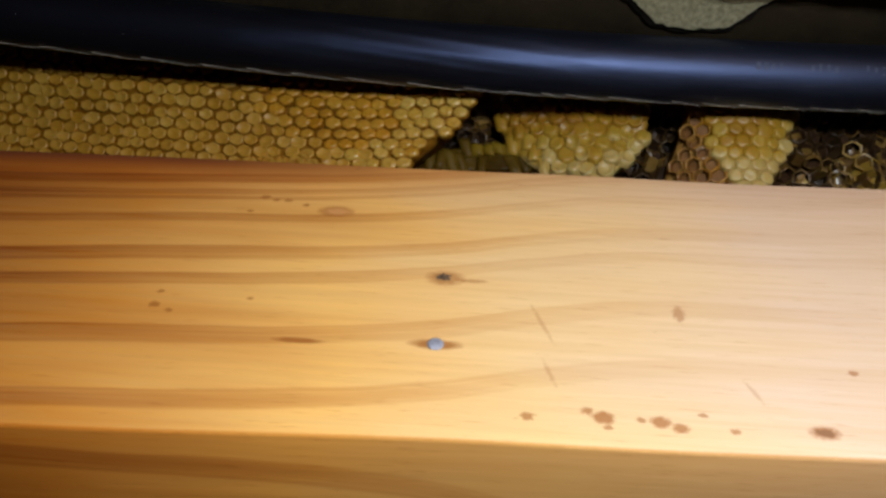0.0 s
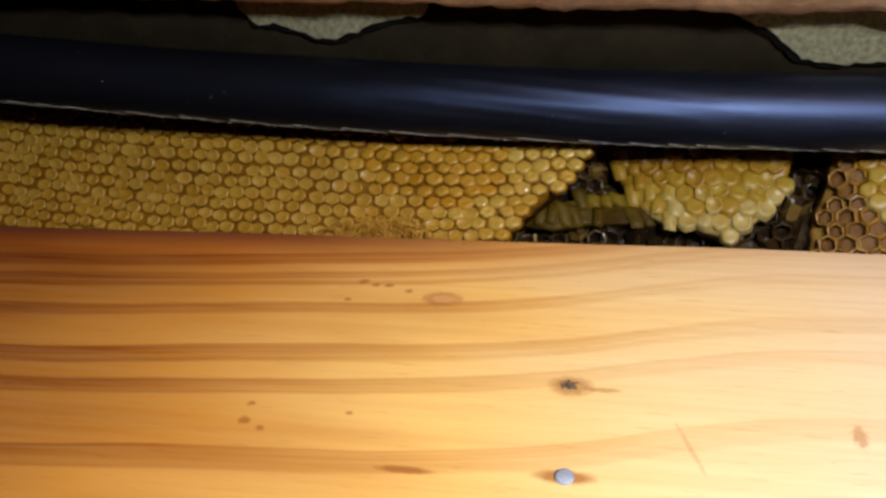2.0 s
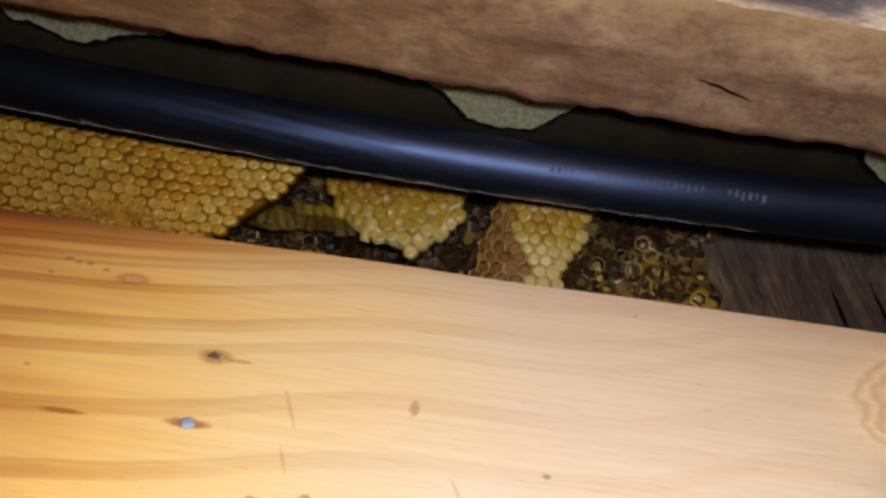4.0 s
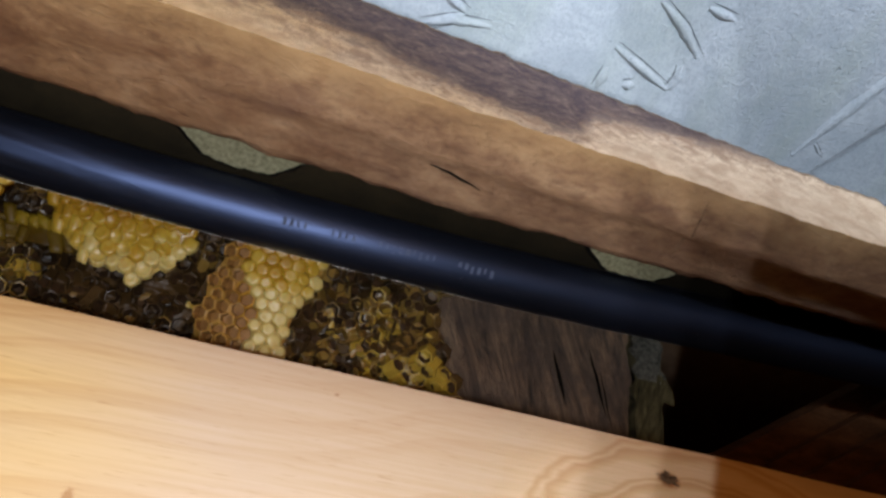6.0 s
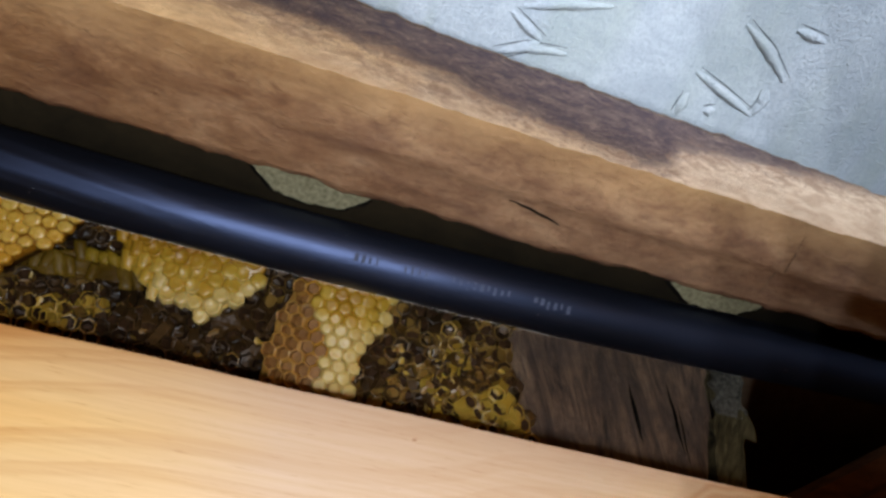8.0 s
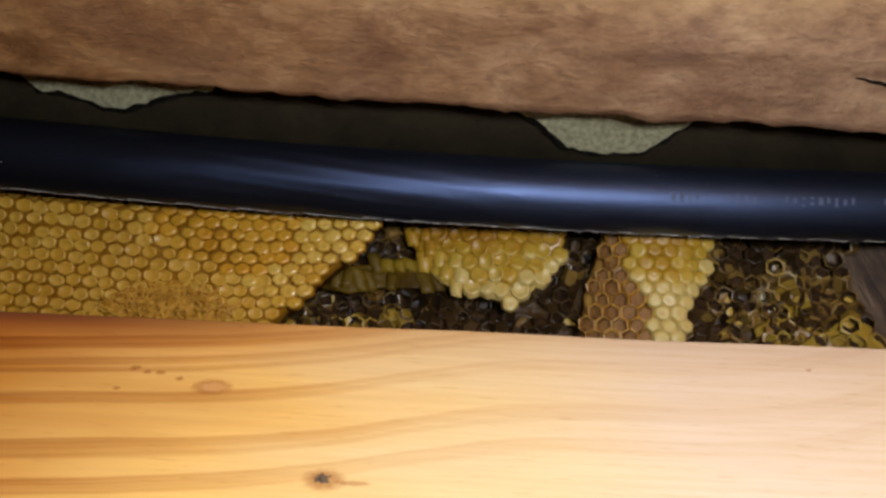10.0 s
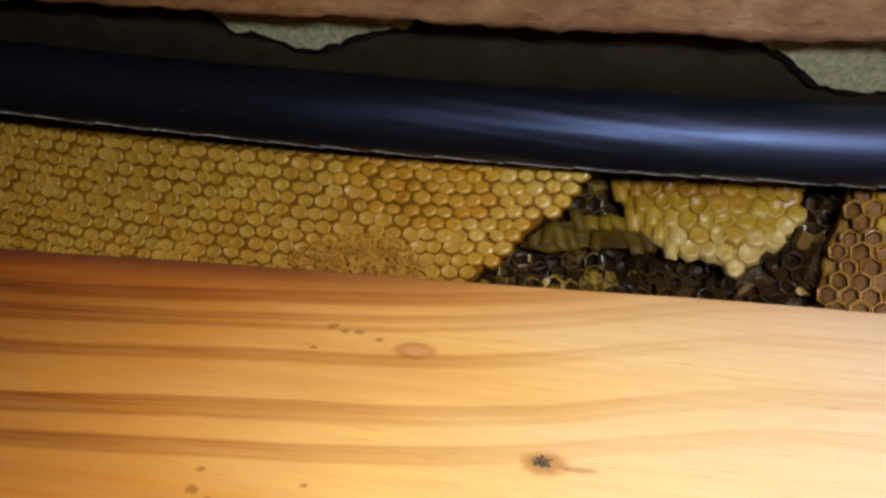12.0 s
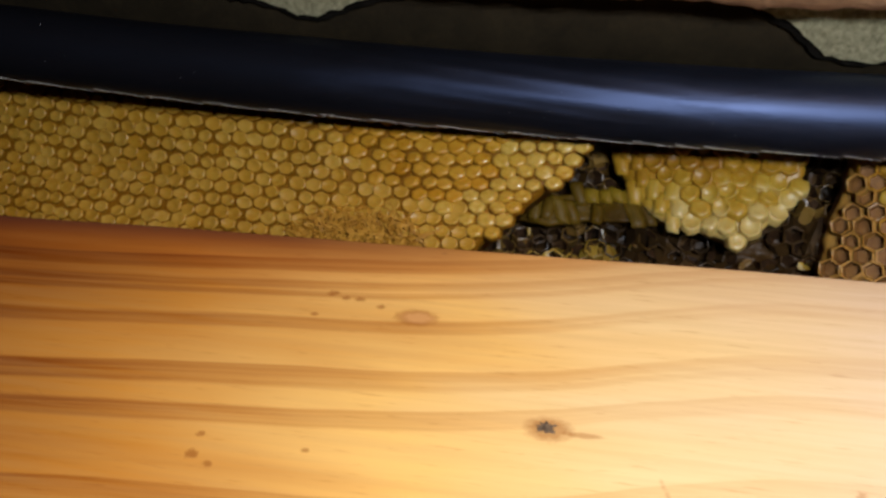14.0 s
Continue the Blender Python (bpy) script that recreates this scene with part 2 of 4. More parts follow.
def batten_material():
    g = Graph("weathered_hardwood", 0.8, 0.15)
    x, y, z = g.axes(g.pos)
    long = g.noise(g.scaled(g.pos, (90, 420, 420)), 1.0, 5, 0.65, 0.5)
    big = g.noise(g.scaled(g.pos, (48, 75, 75)), 1.0, 5, 0.62, 0.8)
    mid = g.noise(g.scaled(g.pos, (230, 300, 300)), 1.0, 4, 0.6, 0.5)
    fuzz = g.noise(g.scaled(g.pos, (420, 1500, 1500)), 1.0, 4, 0.7)
    col = g.ramp(big, [(0.32, (0.150, 0.075, 0.040)), (0.43, (0.198, 0.104, 0.054)), (0.55, (0.255, 0.142, 0.075)), (0.68, (0.33, 0.196, 0.106))])
    col = g.mix(g.ramp(mid, [(0.34, 0.38), (0.52, 0.0)]), col, (0.085, 0.036, 0.020))
    col = g.mix(g.ramp(mid, [(0.56, 0.0), (0.75, 0.35)]), col, (0.33, 0.205, 0.125))
    col = g.mix(g.ramp(long, [(0.3, 0.16), (0.5, 0.0)]), col, (0.07, 0.034, 0.018))
    col = g.mix(g.ramp(fuzz, [(0.48, 0.0), (0.78, 0.22)]), col, (0.34, 0.225, 0.125))
    damp = g.ramp(g.noise(g.scaled(g.pos, (26, 40, 40), (3.1, 0, 0)), 1.0, 3, 0.5, 0.4), [(0.52, 0.0), (0.66, 0.32)])
    col = g.mix(damp, col, (0.105, 0.052, 0.045))
    # darker, golden tone to the left: the beam's falloff painted into the wood
    left_light = g.calc("ADD", g.calc("MULTIPLY_ADD", x, 4.0, 0.5), g.calc("MULTIPLY_ADD", big, 0.5, -0.25))
    col = g.mix(g.ramp(left_light, [(0.05, 1.0), (0.80, 0.0)]), col, g.mix(1.0, col, (0.92, 0.70, 0.27), "MULTIPLY"))
    # short torn fibres and saw fuzz
    fibre = g.noise(g.scaled(g.pos, (420, 800, 800), (0, 4, 0)), 1.0, 5, 0.75, 1.2)
    col = g.mix(g.ramp(fibre, [(0.56, 0.0), (0.72, 0.24)]), col, (0.36, 0.235, 0.13))
    col = g.mix(g.ramp(fibre, [(0.30, 0.30), (0.44, 0.0)]), col, (0.062, 0.032, 0.020))
    # lighter golden-brown towards the upper arris
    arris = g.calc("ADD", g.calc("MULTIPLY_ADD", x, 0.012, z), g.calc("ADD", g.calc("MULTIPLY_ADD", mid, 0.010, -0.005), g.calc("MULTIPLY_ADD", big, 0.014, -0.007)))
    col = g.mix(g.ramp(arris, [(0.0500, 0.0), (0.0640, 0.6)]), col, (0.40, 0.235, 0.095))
    # upper side paler, daylight painted in, with a dark damp stain along the back
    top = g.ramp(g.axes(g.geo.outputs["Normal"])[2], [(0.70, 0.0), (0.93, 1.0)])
    pale_top = g.mix(g.ramp(mid, [(0.35, 0.7), (0.6, 0.0)]), (0.60, 0.44, 0.30), (0.40, 0.265, 0.165))
    pale_top = g.mix(g.ramp(long, [(0.35, 0.5), (0.55, 0.0)]), pale_top, (0.46, 0.31, 0.20))
    # warmer and brighter at the left end, the light there painted in
    pale_top = g.mix(g.ramp(left_light, [(0.35, 1.0), (0.95, 0.0)]), pale_top, g.mix(1.0, pale_top, (1.32, 1.12, 0.68), "MULTIPLY"))
    col = g.mix(top, col, pale_top)
    front = g.calc("MULTIPLY_ADD", g.curve(g.calc("MULTIPLY_ADD", x, 4.0, 0.2), [(0.0, 1.0), (0.09, 1.0), (0.13, 0.70), (0.20, 0.66), (0.28, 0.58), (0.40, 0.50), (0.48, 0.36), (0.55, 0.20), (0.62, 0.08), (0.66, 0.10), (0.69, 0.40), (0.76, 0.52), (0.86, 0.62), (1.0, 1.0)]), 0.035, 0.1425)
    over = g.calc("SUBTRACT", y, front)
    rag = g.calc("ADD", g.calc("MULTIPLY_ADD", big, 0.010, -0.005), g.calc("ADD", g.calc("MULTIPLY_ADD", mid, 0.016, -0.008), g.calc("MULTIPLY_ADD", fibre, 0.016, -0.008)))
    edge = g.calc("MULTIPLY", g.calc("ADD", over, rag), 100.0)
    stain = g.calc("MULTIPLY", g.ramp(edge, [(0.0, 0.0), (0.5, 0.97)]), g.calc("MULTIPLY", g.ramp(fibre, [(0.50, 1.0), (0.72, 0.45)]), g.ramp(mid, [(0.45, 1.0), (0.70, 0.72)])))
    # brown halo and stray flecks ahead of the stain
    halo = g.calc("MULTIPLY", g.ramp(edge, [(0.0, 0.0), (0.35, 1.0)]), 0.5)
    flecks = g.calc("MULTIPLY", g.ramp(g.calc("MULTIPLY_ADD", edge, 0.25, 0.5), [(0.18, 0.0), (0.5, 1.0)]), g.calc("MAXIMUM", g.ramp(fibre, [(0.40, 0.9), (0.50, 0.0)]), g.ramp(mid, [(0.40, 0.7), (0.50, 0.0)])))
    col = g.mix(g.calc("MULTIPLY", g.calc("MAXIMUM", halo, flecks), top), col, (0.17, 0.095, 0.062))
    # the stain thins out to the right
    gone = g.ramp(g.calc("ADD", x, g.calc("MULTIPLY_ADD", big, 0.06, -0.03)), [(0.155, 1.0), (0.185, 0.3)])
    col = g.mix(g.calc("MULTIPLY", g.calc("MULTIPLY", stain, gone), top), col, (0.060, 0.040, 0.045))
    h = g.calc("ADD", g.calc("MULTIPLY", long, 0.4), g.calc("ADD", g.calc("MULTIPLY", fibre, 0.8), g.calc("MULTIPLY", mid, 0.6)))
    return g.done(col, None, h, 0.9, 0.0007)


def cable_material():
    g = Graph("black_sheath", 0.45, 0.62)
    big = g.noise(g.scaled(g.pos, (40, 160, 160)), 1.0, 4, 0.6)
    # cool blue of the reflected light put into the sheen's tint
    g.b.inputs["Specular Tint"].default_value = (0.44, 0.56, 1.0, 1)
    # gloss lowered leftwards, raised rightwards: the torch highlight's fade is put in here
    run = g.calc("ADD", g.calc("MULTIPLY_ADD", g.axes(g.pos)[0], 4.0, 0.5), g.calc("MULTIPLY_ADD", big, 0.3, -0.15))
    dim_left = g.ramp(run, [(0.31, 1.0), (0.58, 0.0)])
    g.put(g.b.inputs["Specular IOR Level"], g.ramp(run, [(0.28, 0.12), (0.42, 0.34), (0.58, 0.66), (0.80, 1.0), (0.98, 0.55)]))
    dust = g.ramp(g.noise(g.pos, 1400, 2), [(0.765, 0.0), (0.80, 0.8)])
    col = g.mix(dust, (0.003, 0.003, 0.0036), (0.30, 0.30, 0.32))
    return g.done(col, g.calc("MULTIPLY_ADD", dim_left, 0.05, g.ramp(big, [(0.3, 0.41), (0.7, 0.52)])), g.noise(g.scaled(g.pos, (90, 420, 260)), 1.0, 5, 0.6, 1.2), 0.12, 0.0006)


def plain(name, a, b, scale, rough=0.8, spec=0.2, bump=0.5, depth=0.0006, stretch=(1, 1, 1), detail=5):
    g = Graph(name, rough, spec)
    v = g.scaled(g.pos, stretch)
    n = g.noise(v, scale, detail, 0.62, 0.3)
    f = g.noise(v, scale * 9, 3, 0.6)
    col = g.mix(g.ramp(n, [(0.3, 0.0), (0.7, 1.0)]), a, b)
    col = g.mix(g.ramp(f, [(0.3, 0.35), (0.6, 0.0)]), col, tuple(q * 0.5 for q in a))
    return g.done(col, None, g.calc("ADD", n, g.calc("MULTIPLY", f, 0.5)), bump, depth)


def wax_material(name, a, b, c, rough=0.42, glow=0.12, spec=0.45, island=0.0):
    g = Graph(name, rough, spec)
    r = g.calc("FRACT", g.calc("ADD", g.random(), g.geo.outputs["Random Per Island"]))
    big = g.noise(g.pos, 55 if island == 0 else 500, 3)
    fine = g.noise(g.pos, 700, 3, 0.6)
    col = g.mix(g.ramp(big, [(0.35, 0.0), (0.65, 1.0)]), a, b)
    col = g.mix(g.calc("MULTIPLY", r, 0.45 + island), col, c)
    col = g.mix(g.ramp(fine, [(0.3, 0.3), (0.6, 0.0)]), col, tuple(q * 0.55 for q in a))
    g.b.inputs["Subsurface Weight"].default_value = glow
    g.b.inputs["Subsurface Radius"].default_value = (0.0006, 0.0003, 0.0001)
    g.b.inputs["Subsurface Scale"].default_value = 1.0
    return g.done(col, g.ramp(fine, [(0.3, rough - 0.1), (0.7, rough + 0.2)]), fine, 0.35, 0.0003)


def lobe_material():
    """Fresh wax: amber where the lobe is old, near white at its growing tip."""
    g = Graph("lobe_wax", 0.36, 0.38)
    x, y, z = g.axes(g.pos)
    fine = g.noise(g.pos, 800, 3, 0.6)
    age = g.calc("ADD", g.calc("MULTIPLY_ADD", z, 68.0, g.calc("MULTIPLY_ADD", x, -9.0, 1.63)), g.calc("ADD", g.calc("MULTIPLY_ADD", g.random(), 0.30, -0.15), g.calc("MULTIPLY_ADD", g.noise(g.pos, 160, 3), 0.6, -0.3)))
    col = g.ramp(age, [(0.01, (0.39, 0.275, 0.085)), (0.15, (0.33, 0.200, 0.022)), (0.38, (0.28, 0.145, 0.008)), (0.72, (0.205, 0.085, 0.004)), (0.95, (0.13, 0.048, 0.003))])
    col = g.mix(g.ramp(fine, [(0.3, 0.35), (0.6, 0.0)]), col, (0.24, 0.11, 0.01))
    g.b.inputs["Subsurface Weight"].default_value = 0.15
    g.b.inputs["Subsurface Radius"].default_value = (0.0006, 0.0003, 0.0001)
    g.b.inputs["Subsurface Scale"].default_value = 1.0
    return g.done(col, g.ramp(fine, [(0.3, 0.30), (0.7, 0.55)]), fine, 0.4, 0.0003)


def plank_material():
    g = Graph("old_plank", 0.75, 0.25)
    x, y, z = g.axes(g.pos)
    # the grain leans: further along the plank lower down
    n = g.t.nodes.new("ShaderNodeCombineXYZ")
    g.put(n.inputs[0], g.calc("ADD", x, g.calc("MULTIPLY", g.calc("ADD", y, z), 0.36))), g.put(n.inputs[1], y), g.put(n.inputs[2], z)
    lie = n.outputs[0]
    wide = g.noise(g.scaled(lie, (120, 24, 24)), 1.0, 6, 0.7, 1.2)
    thin = g.noise(g.scaled(lie, (700, 90, 90)), 1.0, 5, 0.7, 1.0)
    blot = g.noise(g.pos, 90, 5, 0.65)
    grit = g.noise(g.pos, 1300, 3, 0.7)
    col = g.ramp(wide, [(0.36, (0.022, 0.013, 0.008)), (0.46, (0.075, 0.042, 0.023)), (0.58, (0.125, 0.072, 0.040)), (0.74, (0.20, 0.122, 0.066))])
    col = g.mix(g.ramp(thin, [(0.34, 0.7), (0.50, 0.0)]), col, (0.016, 0.011, 0.008))
    col = g.mix(g.ramp(thin, [(0.58, 0.0), (0.74, 0.4)]), col, (0.16, 0.105, 0.055))
    col = g.mix(g.ramp(blot, [(0.38, 0.6), (0.58, 0.0)]), col, (0.034, 0.021, 0.015))
    col = g.mix(g.ramp(grit, [(0.62, 0.0), (0.76, 0.5)]), col, (0.14, 0.105, 0.075))
    return g.done(col, None, g.calc("ADD", wide, g.calc("ADD", g.calc("MULTIPLY", thin, 0.6), g.calc("MULTIPLY", grit, 0.3))), 1.0, 0.002)


def tile_material():
    g = Graph("concrete_tile", 0.9, 0.1)
    n = g.noise(g.pos, 30, 5, 0.6)
    s = g.noise(g.pos, 1100, 2, 0.6)
    sand = g.noise(g.pos, 2600, 2, 0.6)
    patch = g.noise(g.scaled(g.pos, (70, 70, 110)), 1.0, 5, 0.65, 0.8)
    pits = g.ramp(g.noise(g.pos, 420, 3, 0.6), [(0.64, 0.0), (0.74, 0.5)])
    col = g.mix(g.ramp(n, [(0.35, 0.0), (0.65, 1.0)]), (0.27, 0.283, 0.292), (0.365, 0.374, 0.38))
    col = g.mix(g.ramp(patch, [(0.40, 0.35), (0.56, 0.0)]), col, (0.22, 0.245, 0.258))
    col = g.mix(g.ramp(patch, [(0.56, 0.0), (0.72, 0.4)]), col, (0.42, 0.43, 0.43))
    # green algae that has run down in streaks
    x, y, z = g.axes(g.pos)
    streak = g.noise(g.scaled(g.pos, (60, 10, 10)), 1.0, 3)
    moss = g.calc("MULTIPLY", g.ramp(streak, [(0.50, 0.0), (0.68, 0.85)]), g.ramp(g.calc("MULTIPLY_ADD", x, 4.0, 0.3), [(0.40, 1.0), (0.70, 0.25)]))
    col = g.mix(moss, col, (0.20, 0.235, 0.13))
    col = g.mix(g.ramp(s, [(0.35, 0.4), (0.55, 0.0)]), col, (0.20, 0.22, 0.232))
    col = g.mix(g.ramp(sand, [(0.55, 0.0), (0.75, 0.35)]), col, (0.42, 0.43, 0.42))
    col = g.mix(pits, col, (0.16, 0.17, 0.18))
    return g.done(col, None, g.calc("ADD", g.calc("ADD", s, sand), g.calc("ADD", g.calc("MULTIPLY", patch, 0.7), g.calc("MULTIPLY", pits, -1.5))), 0.6, 0.0006)


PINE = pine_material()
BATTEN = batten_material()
CABLE = cable_material()
TILE = tile_material()
SARKING = plain("dark_sarking", (0.0078, 0.0050, 0.0018), (0.0170, 0.0110, 0.0042), 90, 0.9, 0.1, 0.4)
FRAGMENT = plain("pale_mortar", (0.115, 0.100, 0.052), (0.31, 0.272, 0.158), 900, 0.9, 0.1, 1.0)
RAGGED_BLACK = plain("torn_edge", (0.003, 0.0026, 0.002), (0.008, 0.0065, 0.005), 400, 1.0, 0.0)
WAX = wax_material("capped_wax", (0.33, 0.137, 0.006), (0.41, 0.188, 0.011), (0.44, 0.240, 0.030), 0.33, 0.14, 0.45)
WAX_PALE = wax_material("fresh_wax", (0.37, 0.180, 0.013), (0.43, 0.24, 0.030), (0.46, 0.31, 0.075), 0.26, 0.16, 0.55)
WAX_BROWN = wax_material("open_wax", (0.30, 0.135, 0.022), (0.37, 0.18, 0.030), (0.35, 0.18, 0.034), 0.45)
WAX_DARK = wax_material("black_brood_wax", (0.014, 0.007, 0.002), (0.075, 0.036, 0.010), (0.055, 0.027, 0.007), 0.42, 0.0, 0.2)
WAX_RIM = wax_material("brood_rim_wax", (0.060, 0.027, 0.005), (0.155, 0.078, 0.014), (0.24, 0.140, 0.028), 0.34, 0.1, 0.45)
PLANK = plank_material()
LOBE = lobe_material()
WAX_SEAM = wax_material("orange_wax", (0.142, 0.052, 0.002), (0.212, 0.083, 0.0035), (0.20, 0.086, 0.0045), 0.45, 0.12, 0.15)
WAX_LID = wax_material("dry_lid_wax", (0.325, 0.150, 0.010), (0.395, 0.200, 0.020), (0.425, 0.250, 0.045), 0.36, 0.12, 0.32)
WAX_OLIVE = wax_material("olive_wax", (0.038, 0.018, 0.001), (0.092, 0.050, 0.003), (0.120, 0.072, 0.006), 0.45, 0.1, 0.15)
WAX_TORN = wax_material("torn_wax", (0.17, 0.088, 0.008), (0.30, 0.175, 0.016), (0.35, 0.225, 0.032), 0.4, 0.12, 0.35)
WAX_LEDGE = wax_material("ledge_wax", (0.10, 0.052, 0.002), (0.17, 0.100, 0.005), (0.22, 0.140, 0.010), 0.45, 0.1, 0.2)
WAX_CHEWED = wax_material("chewed_wax", (0.180, 0.064, 0.003), (0.30, 0.126, 0.008), (0.44, 0.215, 0.028), 0.5, 0.0, 0.12, 0.4)
LINING = plain("cell_lining", (0.018, 0.008, 0.003), (0.060, 0.026, 0.008), 600, 0.6)
LINING_WARM = plain("amber_lining", (0.125, 0.050, 0.012), (0.22, 0.098, 0.023), 500, 0.5)
CRUST = plain("grey_crust", (0.014, 0.011, 0.007), (0.20, 0.175, 0.130), 820, 0.8, 0.3, 1.0, 0.0016)
LICHEN = plain("green_strip", (0.010, 0.008, 0.004), (0.125, 0.095, 0.042), 190, 0.9, 0.1, 1.0, 0.0014, (3, 1, 0.5))
RAFTER = plain("brown_rafter", (0.055, 0.021, 0.008), (0.15, 0.060, 0.023), 30, 0.8, 0.1, 0.5, 0.0006, (1, 7, 7))
CAVITY = plain("cavity_board", (0.13, 0.078, 0.045), (0.21, 0.13, 0.08), 20, 0.9, 0.1, 0.5)
PRINT = plain("faded_print", (0.022, 0.030, 0.058), (0.042, 0.052, 0.09), 900, 0.55, 0.5)
# pale colour for the painted glint under the cable
SEAM = plain("pale_bead", (0.34, 0.30, 0.24), (0.52, 0.47, 0.40), 500, 0.4, 0.4)
KNOT = plain("knot_wood", (0.040, 0.024, 0.014), (0.25, 0.155, 0.085), 700, 0.8, 0.1)
TILE_SHADE = plain("shade_concrete", (0.050, 0.054, 0.056), (0.10, 0.105, 0.105), 700, 0.9, 0.1)
STEEL = plain("galvanised_nail", (0.20, 0.20, 0.23), (0.40, 0.40, 0.44), 900, 0.35, 0.5)


# ---- building blocks ----
def finish(name, bm, material, parent=None, label="", smooth=True):
    me = bpy.data.meshes.new(name)
    bm.to_mesh(me)
    bm.free()
    for p in me.polygons:
        p.use_smooth = smooth
    me.materials.append(material)
    ob = new(name, me)
    ob.parent = parent
    if label:
        tagged(ob, label)
    return ob


def part(name, bm, material, parent, label="", smooth=True):
    return finish(name, bm, material, parent, label, smooth)


def wob(x, y, z, f, a):
    return noise.noise(Vector((x * f, y * f, z * f))) * a


def sweep(xs, profile, shift=None):
    """A closed profile of (y, z) carried along x; shift(x, k, y, z) gives the vertex."""
    bm = bmesh.new()
    rings = []
    for x in xs:
        rings.append([bm.verts.new((x, y, z) if shift is None else shift(x, k, y, z)) for k, (y, z) in enumerate(profile)])
    n = len(profile)
    for a, b in zip(rings, rings[1:]):
        for k in range(n):
            bm.faces.new((a[k], a[(k + 1) % n], b[(k + 1) % n], b[k]))
    bm.faces.new(rings[0][::-1]), bm.faces.new(rings[-1])
    bmesh.ops.recalc_face_normals(bm, faces=bm.faces)
    return bm


def rounded(y0, y1, z0, z1, radii, steps=4, along=6):
    """A box profile, from the low front corner round: radii for front low, front top, back top, back low."""
    pts = []
    for cy, cz, r, a0 in ((y0, z0, radii[0], 180), (y1, z0, radii[3], 270), (y1, z1, radii[2], 0), (y0, z1, radii[1], 90)):
        oy, oz = cy + (r if cy == y0 else -r), cz + (r if cz == z0 else -r)
        for s in range(steps + 1):
            a = radians(a0 + 90 * s / steps)
            pts.append((oy + r * math.cos(a), oz + r * math.sin(a)))
    out = []
    for p, q in zip(pts, pts[1:] + pts[:1]):
        far = math.hypot(q[0] - p[0], q[1] - p[1])
        m = along if far > 0.004 else 1
        out += [(p[0] + (q[0] - p[0]) * s / m, p[1] + (q[1] - p[1]) * s / m) for s in range(m)]
    return out


def span(a, b, n):
    return [a + (b - a) * k / (n - 1) for k in range(n)]


def slab(outline, depth, y, ragged=0.0, freq=400):
    """A flat piece with an outline of (x, z), standing at y and depth thick towards the back."""
    fine = []
    for (x0, z0), (x1, z1) in zip(outline, outline[1:] + outline[:1]):
        n = max(1, int(math.hypot(x1 - x0, z1 - z0) / 0.0012)) if ragged else 1
        for k in range(n):
            x, z = x0 + (x1 - x0) * k / n, z0 + (z1 - z0) * k / n
            fine.append((x + wob(x, z, 1, freq, ragged), z + wob(x, z, 7, freq, ragged)))
    bm = bmesh.new()
    f = bm.faces.new([bm.verts.new((x, y, z)) for x, z in fine])
    back = bmesh.ops.extrude_face_region(bm, geom=[f])
    for v in back["geom"]:
        if isinstance(v, bmesh.types.BMVert):
            v.co.y += depth
    bmesh.ops.recalc_face_normals(bm, faces=bm.faces)
    return bm


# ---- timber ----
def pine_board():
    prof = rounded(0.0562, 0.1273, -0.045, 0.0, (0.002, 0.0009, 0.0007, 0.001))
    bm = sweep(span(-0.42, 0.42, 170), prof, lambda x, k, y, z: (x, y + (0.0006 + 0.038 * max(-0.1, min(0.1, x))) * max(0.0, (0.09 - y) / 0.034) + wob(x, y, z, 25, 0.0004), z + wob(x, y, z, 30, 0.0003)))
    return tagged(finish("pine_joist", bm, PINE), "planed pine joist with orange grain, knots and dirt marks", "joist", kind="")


def batten_skin(x, y, z, arris=False):
    """Where a point of the squared batten ends up on the rough-sawn, waney one."""
    c = max(-0.2, min(0.24, x))
    up = max(0.0, min(1.0, (z - 0.0304) / 0.033))
    back = max(0.0, min(1.0, (y - 0.1445) / 0.0415)) if z > 0.045 else 0.0
    # it falls along its length, its back less than its front
    fall = (0.033 * c - 0.080 * c * c) * (1 - up) + (0.032 * c - 0.022 * c * c) * up
    fall = fall * (1 - back) + 0.012 * c * back
    y -= back * 0.105 * max(-0.02, min(0.2, x))
    rag = wob(x, y, z, 160, 0.0008) + wob(x, y, z, 520, 0.0005) + wob(x, 0, 0, 45, 0.0006) + (0.0009 if x < -0.0055 else 0.0) if z < 0.032 else wob(x, y, z, 120, 0.0004)
    if back > 0.8:
        rag += wob(x, 3, 1, 240, 0.0010) * (back - 0.8) * 5
    if arris:
        y, z = y + 0.0003, z - 0.0002 + wob(x, 2, 2, 400, 0.0003)
    return (x, y + wob(x, y, z, 90, 0.0006) + wob(x, y, z, 300, 0.0003) + wob(x, 0, 0, 14, 0.0008), z - fall + rag)


def front_of_batten(z):
    return 0.1580 - 0.0135 * (z - 0.0304) / 0.033


